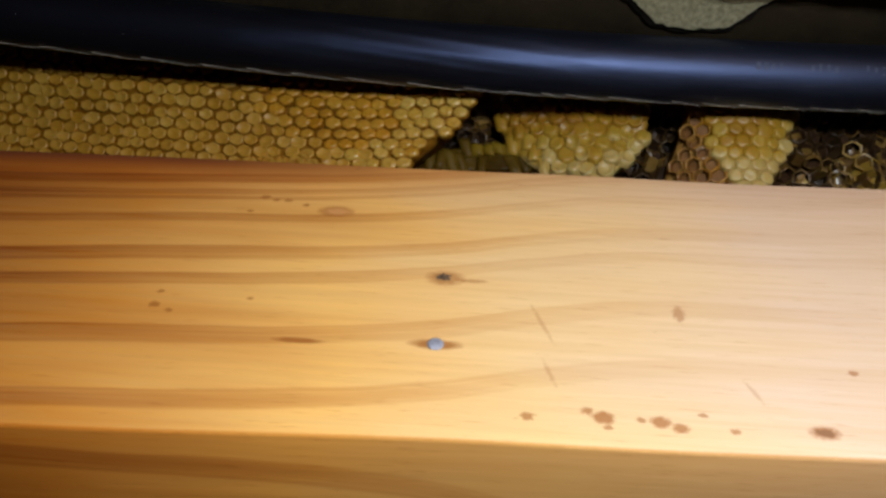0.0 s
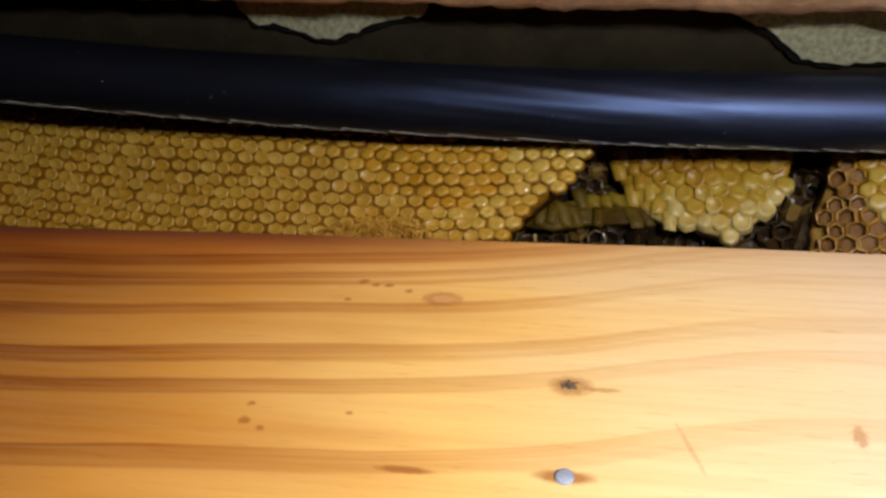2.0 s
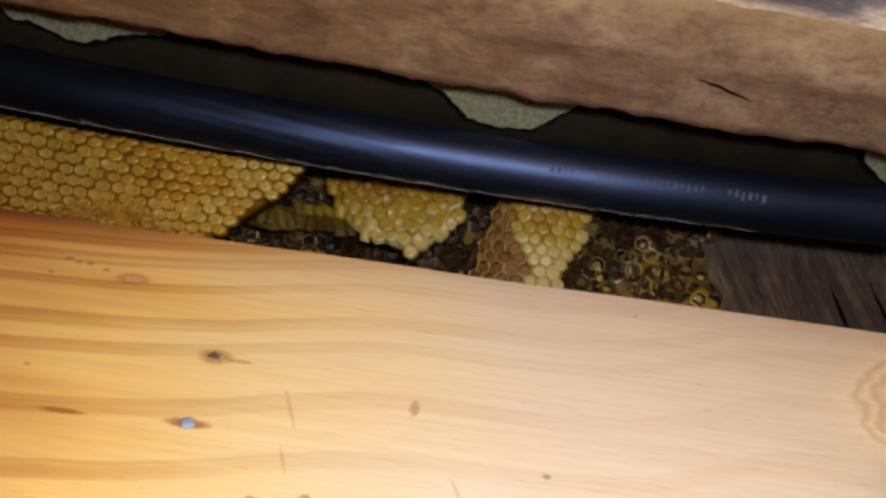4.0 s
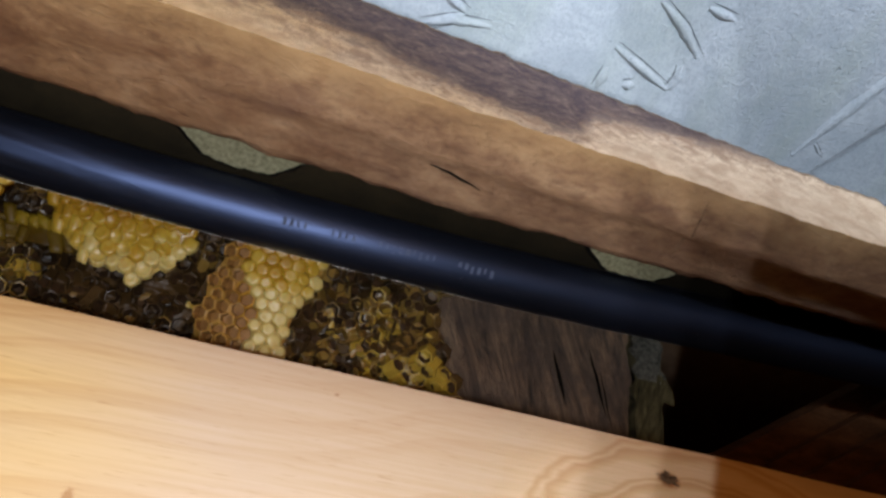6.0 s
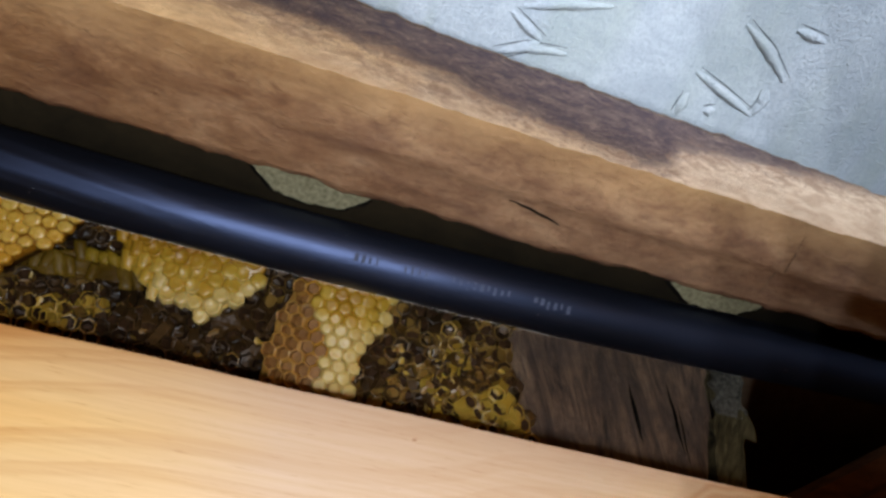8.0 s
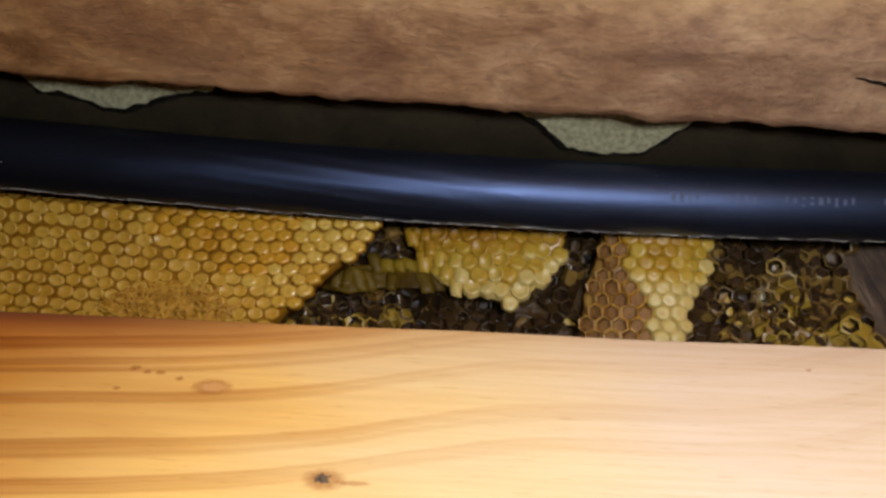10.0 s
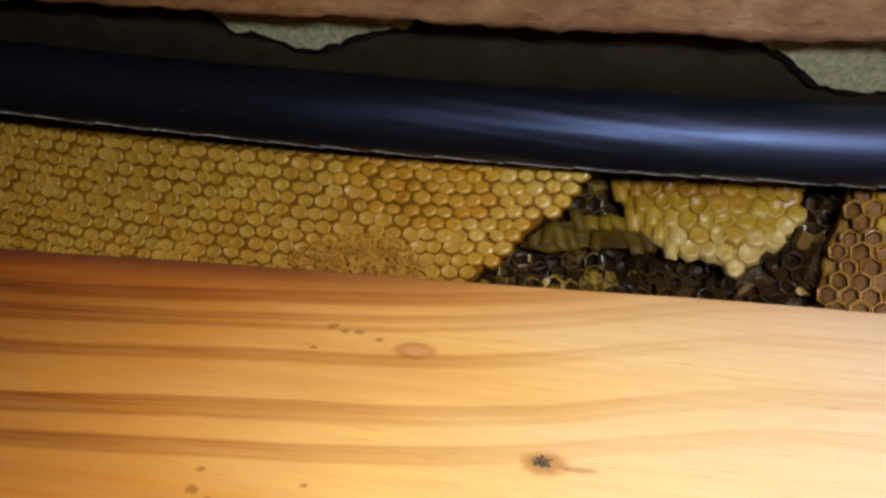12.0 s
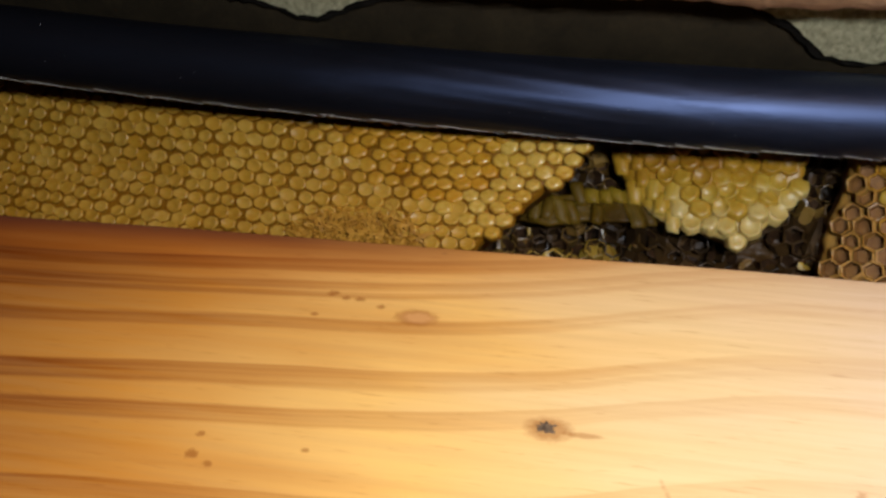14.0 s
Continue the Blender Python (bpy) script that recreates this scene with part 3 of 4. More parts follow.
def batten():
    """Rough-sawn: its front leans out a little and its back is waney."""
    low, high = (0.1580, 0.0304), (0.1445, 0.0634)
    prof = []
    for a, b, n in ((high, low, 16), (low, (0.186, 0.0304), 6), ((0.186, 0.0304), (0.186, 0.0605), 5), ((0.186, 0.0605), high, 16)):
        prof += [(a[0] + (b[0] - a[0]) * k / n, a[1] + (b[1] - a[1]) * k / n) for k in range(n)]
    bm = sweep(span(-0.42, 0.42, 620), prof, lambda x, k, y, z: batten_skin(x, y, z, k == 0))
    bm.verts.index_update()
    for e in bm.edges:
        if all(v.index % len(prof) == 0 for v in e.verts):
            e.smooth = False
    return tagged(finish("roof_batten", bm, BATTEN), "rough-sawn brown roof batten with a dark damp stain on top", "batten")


pine = pine_board()
old_batten = batten()


# ---- cable ----
def cable_point(x):
    c = min(max(x, -0.16), 0.19)
    y, z = 0.16422 + 0.02585 * c - 0.0104 * c * c, 0.00782 - 0.05535 * c + 0.2525 * c * c
    s = x - c
    return Vector((x, y + 0.02 * s, z + (-0.05535 + 0.505 * c) * s * 0.6))


def crease(x, a):
    """Shallow slanting creases where the sheath has been twisted."""
    here = math.exp(-((x + 0.008) / 0.030) ** 2)
    return 0.00017 * here * (noise.noise(Vector((x * 15 + a * 1.2, a * 5.0 + x * 55, 3.0))) + 0.2 * noise.noise(Vector((x * 30 + a * 3, a * 10.0 + x * 110, 8.0))))


def tube(xs, r, sides=120):
    bm = bmesh.new()
    rings = []
    for x in xs:
        c = cable_point(x)
        t = (cable_point(x + 0.001) - cable_point(x - 0.001)).normalized()
        up = Vector((0, 0, 1))
        side = t.cross(up).normalized()
        up = side.cross(t)
        rr = r + wob(x, 0, 3, 30, 0.00012)
        rings.append([bm.verts.new(c + (side * math.cos(a) + up * math.sin(a)) * (rr + crease(x, a))) for a in (2 * math.pi * k / sides for k in range(sides))])
    for a, b in zip(rings, rings[1:]):
        for k in range(sides):
            bm.faces.new((a[k], b[k], b[(k + 1) % sides], a[(k + 1) % sides]))
    bm.faces.new(rings[0]), bm.faces.new(rings[-1][::-1])
    bmesh.ops.recalc_face_normals(bm, faces=bm.faces)
    return bm


R_CABLE = 0.0075
cable = tagged(finish("power_cable", tube(span(-0.42, 0.42, 320), R_CABLE), CABLE), "thick black plastic cable with faded print", "cable")

# ---- combs ----
ROOT = math.sqrt(0.5)


def comb_frame(x, s, d):
    """A place on a comb face: s climbs the face, d is its depth."""
    return Vector((x, (d + s) / 2, (s - d) / 2))


def lid_mesh(name, w, h, rise, seed, seam, skin):
    """A flat, slightly dished lid with a soft rim: dry pale wax set in orange."""
    rnd = random.Random(seed)
    bm = bmesh.new()
    turn = rnd.uniform(0, 30)
    wave = [1 + 0.06 * math.cos(radians(6 * (turn + 30 * c - 90))) + rnd.uniform(-0.05, 0.05) for c in range(12)]
    slope = rnd.uniform(-0.00012, 0.00012)
    rings = []
    for q, up in ((1.10, -0.0009), (0.97, rise * 0.1), (0.88, rise), (0.76, rise * 0.86), (0.42, rise * 0.5)):
        rings.append([bm.verts.new((math.cos(a) * w * 0.5 * q * v, math.sin(a) * h * 0.575 * q * v, up + slope * q * math.cos(a) + rnd.uniform(-0.00004, 0.00004)))
                      for a, v in ((radians(turn + 30 * c), wave[c]) for c in range(12))])
    for i, (a, b) in enumerate(zip(rings, rings[1:])):
        for c in range(12):
            f = bm.faces.new((a[c], a[(c + 1) % 12], b[(c + 1) % 12], b[c]))
            f.material_index = 1 if i > 0 else 0
    bm.faces.new(rings[-1]).material_index = 1
    me = bpy.data.meshes.new(name)
    bm.to_mesh(me)
    bm.free()
    for p in me.polygons:
        p.use_smooth = True
    me.materials.append(seam)
    me.materials.append(skin)
    return me


def scale_mesh(name, material, w, h, rise, seed, seam=None, lift=0.6):
    """A capped cell whose lower rim stands out over the next row, like a shingle; its skin sags a little in the middle."""
    rnd = random.Random(seed)
    bm = bmesh.new()
    turn = rnd.uniform(-8, 8)
    wave = [1 + 0.05 * math.cos(radians(6 * (30 * c - 90))) + rnd.uniform(-0.06, 0.06) for c in range(12)]
    rings = []
    for q, up in ((1.14, -1.1), (1.0, 0.05), (0.90, 0.62), (0.70, 0.95), (0.36, 0.92 + rnd.uniform(-0.25, 0.15))):
        rings.append([bm.verts.new((math.cos(a) * w * 0.5 * q * v, math.sin(a) * h * 0.575 * q * v, rise * (up - lift * q * math.sin(a) + rnd.uniform(-0.06, 0.06))))
                      for a, v in ((radians(turn + 30 * c), wave[c]) for c in range(12))])
    for i, (a, b) in enumerate(zip(rings, rings[1:])):
        for c in range(12):
            f = bm.faces.new((a[c], a[(c + 1) % 12], b[(c + 1) % 12], b[c]))
            f.material_index = 1 if seam and i > 0 else 0
    bm.faces.new(rings[-1]).material_index = 1 if seam else 0
    me = bpy.data.meshes.new(name)
    bm.to_mesh(me)
    bm.free()
    for p in me.polygons:
        p.use_smooth = True
    if seam:
        me.materials.append(seam)
    me.materials.append(material)
    return me


def rib_mesh(name, material, w, h, rise, seed):
    """The long side of a cell that is seen edge on: a narrow upright fold of wax with a ragged foot."""
    rnd = random.Random(seed)
    bm = bmesh.new()
    rows = []
    skew = rnd.uniform(-0.7, 0.1)
    for k in range(6):
        v = h * (k / 5 - 0.5) * rnd.uniform(0.94, 1.06)
        side = rnd.uniform(-0.06, 0.06) * w + skew * w * (k / 5 - 0.5)
        slim = 0.82 + 0.18 * min(1.0, k / 2.0)
        rows.append([bm.verts.new((side + w * 0.5 * math.cos(a) * 1.1 * slim, v + rnd.uniform(-0.05, 0.05) * h * (k in (0, 5)), rise * (math.sin(a) * 1.1 - 0.2) * (0.75 + 0.25 * math.sin(math.pi * k / 5)))) for a in (0, 0.7, 1.25, 1.9, 2.45, math.pi)])
    for a, b in zip(rows, rows[1:]):
        for i in range(5):
            bm.faces.new((a[i], a[i + 1], b[i + 1], b[i]))
    bm.faces.new(rows[0]), bm.faces.new(rows[-1][::-1])
    bmesh.ops.recalc_face_normals(bm, faces=bm.faces)
    me = bpy.data.meshes.new(name)
    bm.to_mesh(me)
    bm.free()
    for p in me.polygons:
        p.use_smooth = True
    me.materials.append(material)
    return me


def cup_mesh(name, material, w, h, deep, seed, wall=0.86, lining=None):
    """One open cell: a six-sided cup with a thin rim."""
    rnd = random.Random(seed)
    bm = bmesh.new()
    rings = []
    for q, up in ((1.0, -deep), (1.0, 0.0), (wall, 0.0001), (wall * 0.93, -deep)):
        ring = []
        for c in range(6):
            a = radians(30 + 60 * c)
            j = 1 + rnd.uniform(-0.05, 0.05)
            ring.append(bm.verts.new((math.cos(a) * w * q * j / math.sqrt(3), math.sin(a) * h * q * j * 0.667, up + rnd.uniform(-0.0002, 0.0002))))
        rings.append(ring)
    for a, b in zip(rings, rings[1:]):
        for c in range(6):
            bm.faces.new((a[c], a[(c + 1) % 6], b[(c + 1) % 6], b[c]))
    bm.faces.new(rings[-1])
    bm.faces.ensure_lookup_table()
    for f in bm.faces[12:]:
        f.material_index = 1
    me = bpy.data.meshes.new(name)
    bm.to_mesh(me)
    bm.free()
    me.materials.append(material)
    me.materials.append(lining or LINING)
    return me


def inside(x, s, outline):
    hit = False
    for (x0, s0), (x1, s1) in zip(outline, outline[1:] + outline[:1]):
        if (s0 > s) != (s1 > s) and x < (x1 - x0) * (s - s0) / (s1 - s0) + x0:
            hit = not hit
    return hit


def nearest(x, s, outline):
    best = None
    for (x0, s0), (x1, s1) in zip(outline, outline[1:] + outline[:1]):
        dx, ds = x1 - x0, s1 - s0
        k = max(0.0, min(1.0, ((x - x0) * dx + (s - s0) * ds) / (dx * dx + ds * ds)))
        p = (x0 + dx * k, s0 + ds * k)
        far = math.hypot(p[0] - x, p[1] - s)
        if best is None or far < best[0]:
            best = (far, p)
    return best[1]


def comb_body(outline, depth, thick, sink, ragged=0.0005, step=0.0013, lump=0.0):
    """The wax behind the cells: a ragged slab that follows the face."""
    xs, ss = [p[0] for p in outline], [p[1] for p in outline]
    bm = bmesh.new()
    made = {}
    flat = {}

    def vert(i, j):
        if (i, j) not in made:
            x, s = min(xs) + i * step, min(ss) + j * step
            made[i, j] = bm.verts.new((0, 0, 0))
            flat[made[i, j]] = (x, s)
        return made[i, j]

    for i in range(int((max(xs) - min(xs)) / step) + 1):
        for j in range(int((max(ss) - min(ss)) / step) + 1):
            if inside(min(xs) + (i + 0.5) * step, min(ss) + (j + 0.5) * step, outline):
                bm.faces.new((vert(i, j), vert(i + 1, j), vert(i + 1, j + 1), vert(i, j + 1)))
    for v in bm.verts:
        x, s = flat[v]
        if v.is_boundary:
            x, s = nearest(x, s, outline)
            x, s = x + wob(x, s, 2, 350, ragged), s + wob(x, s, 5, 350, ragged)
        v.co = comb_frame(x, s, depth(x, s) + sink * 2 + wob(x, s, 9, 300, 0.0002) - abs(wob(x, s, 4, 380, lump)) + wob(x, s, 6, 900, lump * 0.5))
    back = bmesh.ops.extrude_face_region(bm, geom=list(bm.faces))
    for v in back["geom"]:
        if isinstance(v, bmesh.types.BMVert):
            v.co += Vector((0, ROOT, -ROOT)) * thick
    bmesh.ops.recalc_face_normals(bm, faces=bm.faces)
    return bm


def comb(name, label, outline, depth, pitch, row, kinds, body, sink=0.0012, thick=0.012, seed=1, jitter=0.12, limit=300, swirl=0.0, lump=0.0, keep=-1.0, tip=0.0, inset=0.0, warp=None):
    """A comb with its cells; kinds(x, s, rnd) picks a mesh for each cell or None; warp bends the rows."""
    rnd = random.Random(seed)
    core = [(x - inset if x > -0.1 else x, s) for x, s in outline]
    ob = tagged(finish(name, comb_body(core, depth, thick, sink, step=0.0013 if lump == 0 else 0.0008, lump=lump), body), label, "honeycomb")
    xs, ss = [p[0] for p in outline], [p[1] for p in outline]
    rest = bmesh.new()
    loose = 7 + 4000 * lump
    count = 0
    j = 0
    s = min(ss)
    while s < max(ss):
        x = min(xs) + (pitch / 2 if j % 2 else 0)
        while x < max(xs):
            cx = x + rnd.uniform(-jitter, jitter) * pitch
            cs = s + rnd.uniform(-jitter, jitter) * row * 1.4 + swirl * math.sin(x * 70)
            if warp:
                cx, cs = warp(cx, cs)
            if inside(cx, cs, outline):
                me = kinds(cx, cs, rnd)
                if me is not None and count < limit:
                    e = 0.001
                    du = comb_frame(cx + e, cs, depth(cx + e, cs)) - comb_frame(cx - e, cs, depth(cx - e, cs))
                    dv = comb_frame(cx, cs + e, depth(cx, cs + e)) - comb_frame(cx, cs - e, depth(cx, cs - e))
                    nz = du.cross(dv).normalized()
                    ux = du.normalized()
                    uy = nz.cross(ux)
                    m = Matrix((ux, uy, nz)).transposed().to_4x4()
                    m.translation = comb_frame(cx, cs, depth(cx, cs))
                    k = rnd.uniform(0.88, 1.09)
                    m = m @ pose(0, 0, 0, tip + rnd.uniform(-loose, loose), rnd.uniform(-loose, loose), rnd.uniform(-9, 9)) @ Matrix.Diagonal((k, k, rnd.uniform(0.8, 1.25), 1))
                    if cx < keep:
                        # cells far out on the comb go into one mesh
                        start = len(rest.verts)
                        rest.from_mesh(me)
                        rest.verts.ensure_lookup_table()
                        for i in range(start, len(rest.verts)):
                            rest.verts[i].co = m @ rest.verts[i].co
                    else:
                        c = new("cell", me)
                        c.matrix_basis = m
                        c.parent = ob
                        count += 1
            x += pitch
        s += row * 2 * ROOT
        j += 1
    if len(rest.verts):
        more = tagged(part("outer_capping", rest, WAX_SEAM, ob, "dense field of capped amber cells"), kind="stuff")
        more.data.materials.append(WAX_LID)
    else:
        rest.free()
    return ob


def d_large(x, s):
    return 0.171 + 0.010 * min(1.0, max(0.0, (0.004 - x) / 0.05)) + 0.006 * max(0.0, (-0.05 - x) / 0.06) + 0.0012 * math.sin(x * 55 + s * 90) + (-0.08 - 0.16 * min(1.0, max(0.0, -x / 0.06))) * max(0.0, s - 0.150)


lids = [lid_mesh("lid", 0.0041, 0.00273, 0.00054, k, WAX_SEAM, WAX_LID) for k in range(10)]
scales = [scale_mesh("scale", WAX, 0.0041, 0.00276, 0.00074, k, WAX_SEAM) for k in range(10)]
pillows = [scale_mesh("pillow", WAX_PALE, 0.0040, 0.00278, 0.00084, k + 30, WAX_SEAM, 0.35) for k in range(8)]


def kinds_large(x, s, rnd):
    chewed = ((x + 0.044) / 0.014) ** 2 + ((s - 0.1335) / 0.0058) ** 2 < rnd.uniform(0.7, 1.15)
    if chewed:
        return None
    # flat lids far out and low down, shingled cells in the middle, full glossy ones along the growing edge
    if (-0.034 - x) / 0.020 + (0.147 - s) / 0.012 + rnd.uniform(-0.35, 0.35) > 0:
        return rnd.choice(lids)
    edge = x - (0.0028 - (0.1616 - s) * 0.72)
    return rnd.choice(pillows if edge > -0.013 + rnd.uniform(-0.004, 0.003) else scales)


def bend_rows(u, v):
    """Wider cells far out, and rows that sag and rise again along the comb."""
    far = max(0.0, min(1.0, (-0.025 - u) / 0.04))
    x = u - 0.12 * max(0.0, -0.03 - u)
    return x, 0.128 + (v - 0.128) * (1 + 0.10 * far) + 0.9 * (x + 0.04) ** 2


LARGE = [(-0.16, 0.118), (-0.030, 0.118), (-0.0175, 0.1300), (-0.0110, 0.1402), (-0.0046, 0.1482), (0.0007, 0.1560), (0.0034, 0.1620), (0.006, 0.1680), (0.004, 0.180), (-0.16, 0.180)]
comb_large = comb("capped_honeycomb", "large amber honeycomb with wax-capped cells", LARGE, d_large, 0.0037, 0.00252, kinds_large, WAX_SEAM, 0.0003, 0.012, 3, 0.13, 340, keep=-0.050, inset=0.0016, tip=-5.0, warp=bend_rows)


def d_mid(x, s):
    return 0.186 + ((x - 0.035) / 0.02) ** 2 * (0.0065 if x < 0.035 else 0.004) + max(0, 0.142 - s) * 0.3 + 0.0006 * math.sin(x * 330 + s * 160)


caps_c = [scale_mesh("cap_scale", LOBE, 0.0043, 0.0039, 0.00110, k + 20, None, 0.55) for k in range(8)] + [lid_mesh("cap_window", 0.0043, 0.0038, 0.00125, k + 90, LOBE, LOBE) for k in range(6)]
folds_c = [rib_mesh("cap_fold", LOBE, 0.0031, 0.0047, 0.0010, k + 20) for k in range(6)]
MIDDLE = [(0.008, 0.1680), (0.0106, 0.1610), (0.0133, 0.1536), (0.0171, 0.1480), (0.0218, 0.1442), (0.0275, 0.1440), (0.0332, 0.1404), (0.0355, 0.1396), (0.0386, 0.1432), (0.0432, 0.1488), (0.0462, 0.1572), (0.0475, 0.165), (0.047, 0.176), (0.008, 0.176)]
comb("honeycomb_lobe", "small hanging honeycomb lobe with pale capped cells", MIDDLE, d_mid, 0.0038, 0.0032,
     lambda x, s, r: r.choice(folds_c if x < 0.0225 + 0.35 * (0.150 - s) + r.uniform(-0.002, 0.002) else caps_c), LOBE, 0.0002, 0.010, 5, 0.15, tip=-9.0, swirl=0.0008)


def d_third(x, s):
    return 0.178 + ((x - 0.069) / 0.013) ** 2 * 0.006


cups_t = [cup_mesh("cup_tan", WAX, 0.0037, 0.0031, 0.0012, k + 50, 0.84, LINING_WARM) for k in range(4)]
cups_a = [cup_mesh("cup", WAX_BROWN, 0.0037, 0.0031, 0.0020, k, 0.87, LINING_WARM) for k in range(5)]
caps_e = [scale_mesh("cap_small", LOBE, 0.0040, 0.0033, 0.0008, k + 40, None, 0.3) for k in range(8)]
THIRD = [(0.0525, 0.118), (0.0525, 0.137), (0.0535, 0.149), (0.056, 0.158), (0.058, 0.176), (0.083, 0.176), (0.0815, 0.160), (0.0790, 0.150), (0.0760, 0.142), (0.0752, 0.128), (0.0745, 0.118)]
comb("mixed_honeycomb", "honeycomb with brown open cells beside pale capped ones", THIRD, d_third, 0.0036, 0.00285,
                  lambda x, s, r: r.choice(cups_a if x < 0.0600 + (0.15 - s) * 0.18 + r.uniform(-0.001, 0.001) else cups_t if x < 0.0628 + (0.15 - s) * 0.18 + r.uniform(-0.002, 0.002) else caps_e), WAX_BROWN, 0.0034, 0.008, 8, 0.08)

cups_b = [cup_mesh("cup_dark", WAX_DARK, 0.0041, 0.0034, 0.007, k + 9, 0.86) for k in range(6)]
cups_c = [cup_mesh("cup_amber", WAX_RIM, 0.0041, 0.0034, 0.006, k + 15, 0.88) for k in range(5)]


def d_dark(x, s):
    return 0.196 + 0.003 * math.sin(x * 130) * math.sin(s * 210) + noise.noise(Vector((x * 160, s * 160, 2))) * 0.004


RIGHT = [(0.072, 0.118), (0.0755, 0.140), (0.080, 0.155), (0.083, 0.178), (0.113, 0.178), (0.1165, 0.150), (0.121, 0.138), (0.124, 0.122), (0.122, 0.116)]
comb_right = comb("brood_comb", "dark old brood comb with open cells", RIGHT, lambda x, s: d_dark(x, s) - 0.004, 0.0040, 0.0031,
                  lambda x, s, r: None if r.random() < 0.08 else r.choice(cups_c if noise.noise(Vector((x * 90, s * 90, 3))) + r.uniform(-0.2, 0.2) > -0.08 else cups_b), WAX_DARK, 0.0040, 0.010, 11, 0.13, lump=0.0016)
cups_o = [cup_mesh("cup_olive", WAX_TORN, 0.0043, 0.0035, 0.004, k + 80, 0.82) for k in range(4)]
LOW = [(-0.030, 0.100), (-0.022, 0.150), (0.002, 0.168), (0.060, 0.172), (0.062, 0.100)]
comb_low = comb("shadowed_comb", "blackened comb deep in the cavity", LOW, lambda x, s: d_dark(x, s) + 0.008, 0.0041, 0.0032,
                lambda x, s, r: r.choice(cups_o) if -0.024 < x < 0.010 and s < 0.127 + 0.006 * r.random() + 0.25 * (x + 0.024) else None if r.random() < 0.14 else r.choice(cups_c if noise.noise(Vector((x * 80, s * 80, 9))) > (0.0 if x < 0.008 else 0.22) else cups_b),
                WAX_DARK, 0.0036, 0.010, 13, 0.24, lump=0.0030)

# ---- the back of the slot ----
sheet = tagged(finish("sarking_sheet", slab([(-0.42, 0.002), (0.42, 0.002), (0.42, 0.034), (-0.42, 0.034)], 0.0015, 0.1728), SARKING), "dark olive roofing underlay sheet", "underlay", kind="structure")


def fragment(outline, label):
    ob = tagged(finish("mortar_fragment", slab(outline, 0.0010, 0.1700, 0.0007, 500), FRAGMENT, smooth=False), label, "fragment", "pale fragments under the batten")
    # a black sheet behind each piece, a little lower and wider
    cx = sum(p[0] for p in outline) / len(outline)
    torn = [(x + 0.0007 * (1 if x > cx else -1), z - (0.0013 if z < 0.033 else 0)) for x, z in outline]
    part("torn_edge", slab(torn, 0.0014, 0.1711, 0.0009, 420), RAGGED_BLACK, ob, "black ragged sheet behind the fragment", smooth=False)
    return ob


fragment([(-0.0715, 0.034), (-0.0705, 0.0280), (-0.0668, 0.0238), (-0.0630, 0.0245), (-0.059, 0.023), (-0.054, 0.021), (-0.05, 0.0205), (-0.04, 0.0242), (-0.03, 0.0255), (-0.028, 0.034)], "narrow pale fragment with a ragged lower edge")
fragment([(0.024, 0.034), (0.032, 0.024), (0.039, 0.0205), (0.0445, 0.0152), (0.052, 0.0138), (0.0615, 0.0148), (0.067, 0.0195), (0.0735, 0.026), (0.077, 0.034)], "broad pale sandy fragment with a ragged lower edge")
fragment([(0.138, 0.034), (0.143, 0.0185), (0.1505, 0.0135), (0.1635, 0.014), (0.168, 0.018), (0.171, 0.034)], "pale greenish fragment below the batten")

# ---- roof tile above the batten ----
bm = slab([(-0.42, 0.020), (0.190, 0.020), (0.200, 0.049), (0.2095, 0.068), (0.28, 0.2), (0.30, 0.24), (-0.42, 0.24)], 0.012, 0.193)
roof_tile = tagged(finish("roof_tile", bm, TILE, smooth=False), "grey concrete roof tile with raised marks on its underside", "roof tile")
bm = slab([(0.17, 0.020), (0.42, 0.020), (0.42, 0.24), (0.2, 0.24)], 0.012, 0.2180)
tagged(finish("roof_tile", bm, TILE, smooth=False), "grey concrete roof tile overlapped by its neighbour", "roof tile")


def ridge(path, w=0.0015, high=0.0011, groove=True):
    """A low, rounded cast line on the tile's underside, its shadow painted as a dark strip beside it; path: places (x,
    z).
    """
    fine = []
    for (x0, z0), (x1, z1) in zip(path, path[1:]):
        fine += [(x0 + (x1 - x0) * k / 5, z0 + (z1 - z0) * k / 5) for k in range(5)]
    fine.append(path[-1])
    for name, off, ww, hh, material in (("cast_line", 0.0, w, high, TILE), ("scored_edge", 1.05, w * 0.20, 0.00012, TILE_SHADE)):
        if name == "scored_edge" and not groove:
            continue
        bm = bmesh.new()
        rows = []
        for k, (x, z) in enumerate(fine):
            a, b = fine[max(0, k - 1)], fine[min(len(fine) - 1, k + 1)]
            n = math.hypot(b[0] - a[0], b[1] - a[1])
            sx, sz = -(b[1] - a[1]) / n, (b[0] - a[0]) / n
            end = 0.35 + 0.65 * min(1.0, 3.0 * min(k, len(fine) - 1 - k) / len(fine))
            q = ww * end * (1 + wob(x, z, 5, 700, 0.35))
            rows.append([bm.verts.new((x + sx * (off * w + q * e), 0.1932 - 0.0002 - hh * end * (1 - e * e) + (0.0002 if abs(e) == 1 else 0), z + sz * (off * w + q * e))) for e in (-1, -0.55, 0, 0.55, 1)])
        for a, b in zip(rows, rows[1:]):
            for c in range(4):
                bm.faces.new((a[c], a[c + 1], b[c + 1], b[c]))
        bmesh.ops.recalc_face_normals(bm, faces=bm.faces)
        part(name, bm, material, roof_tile)


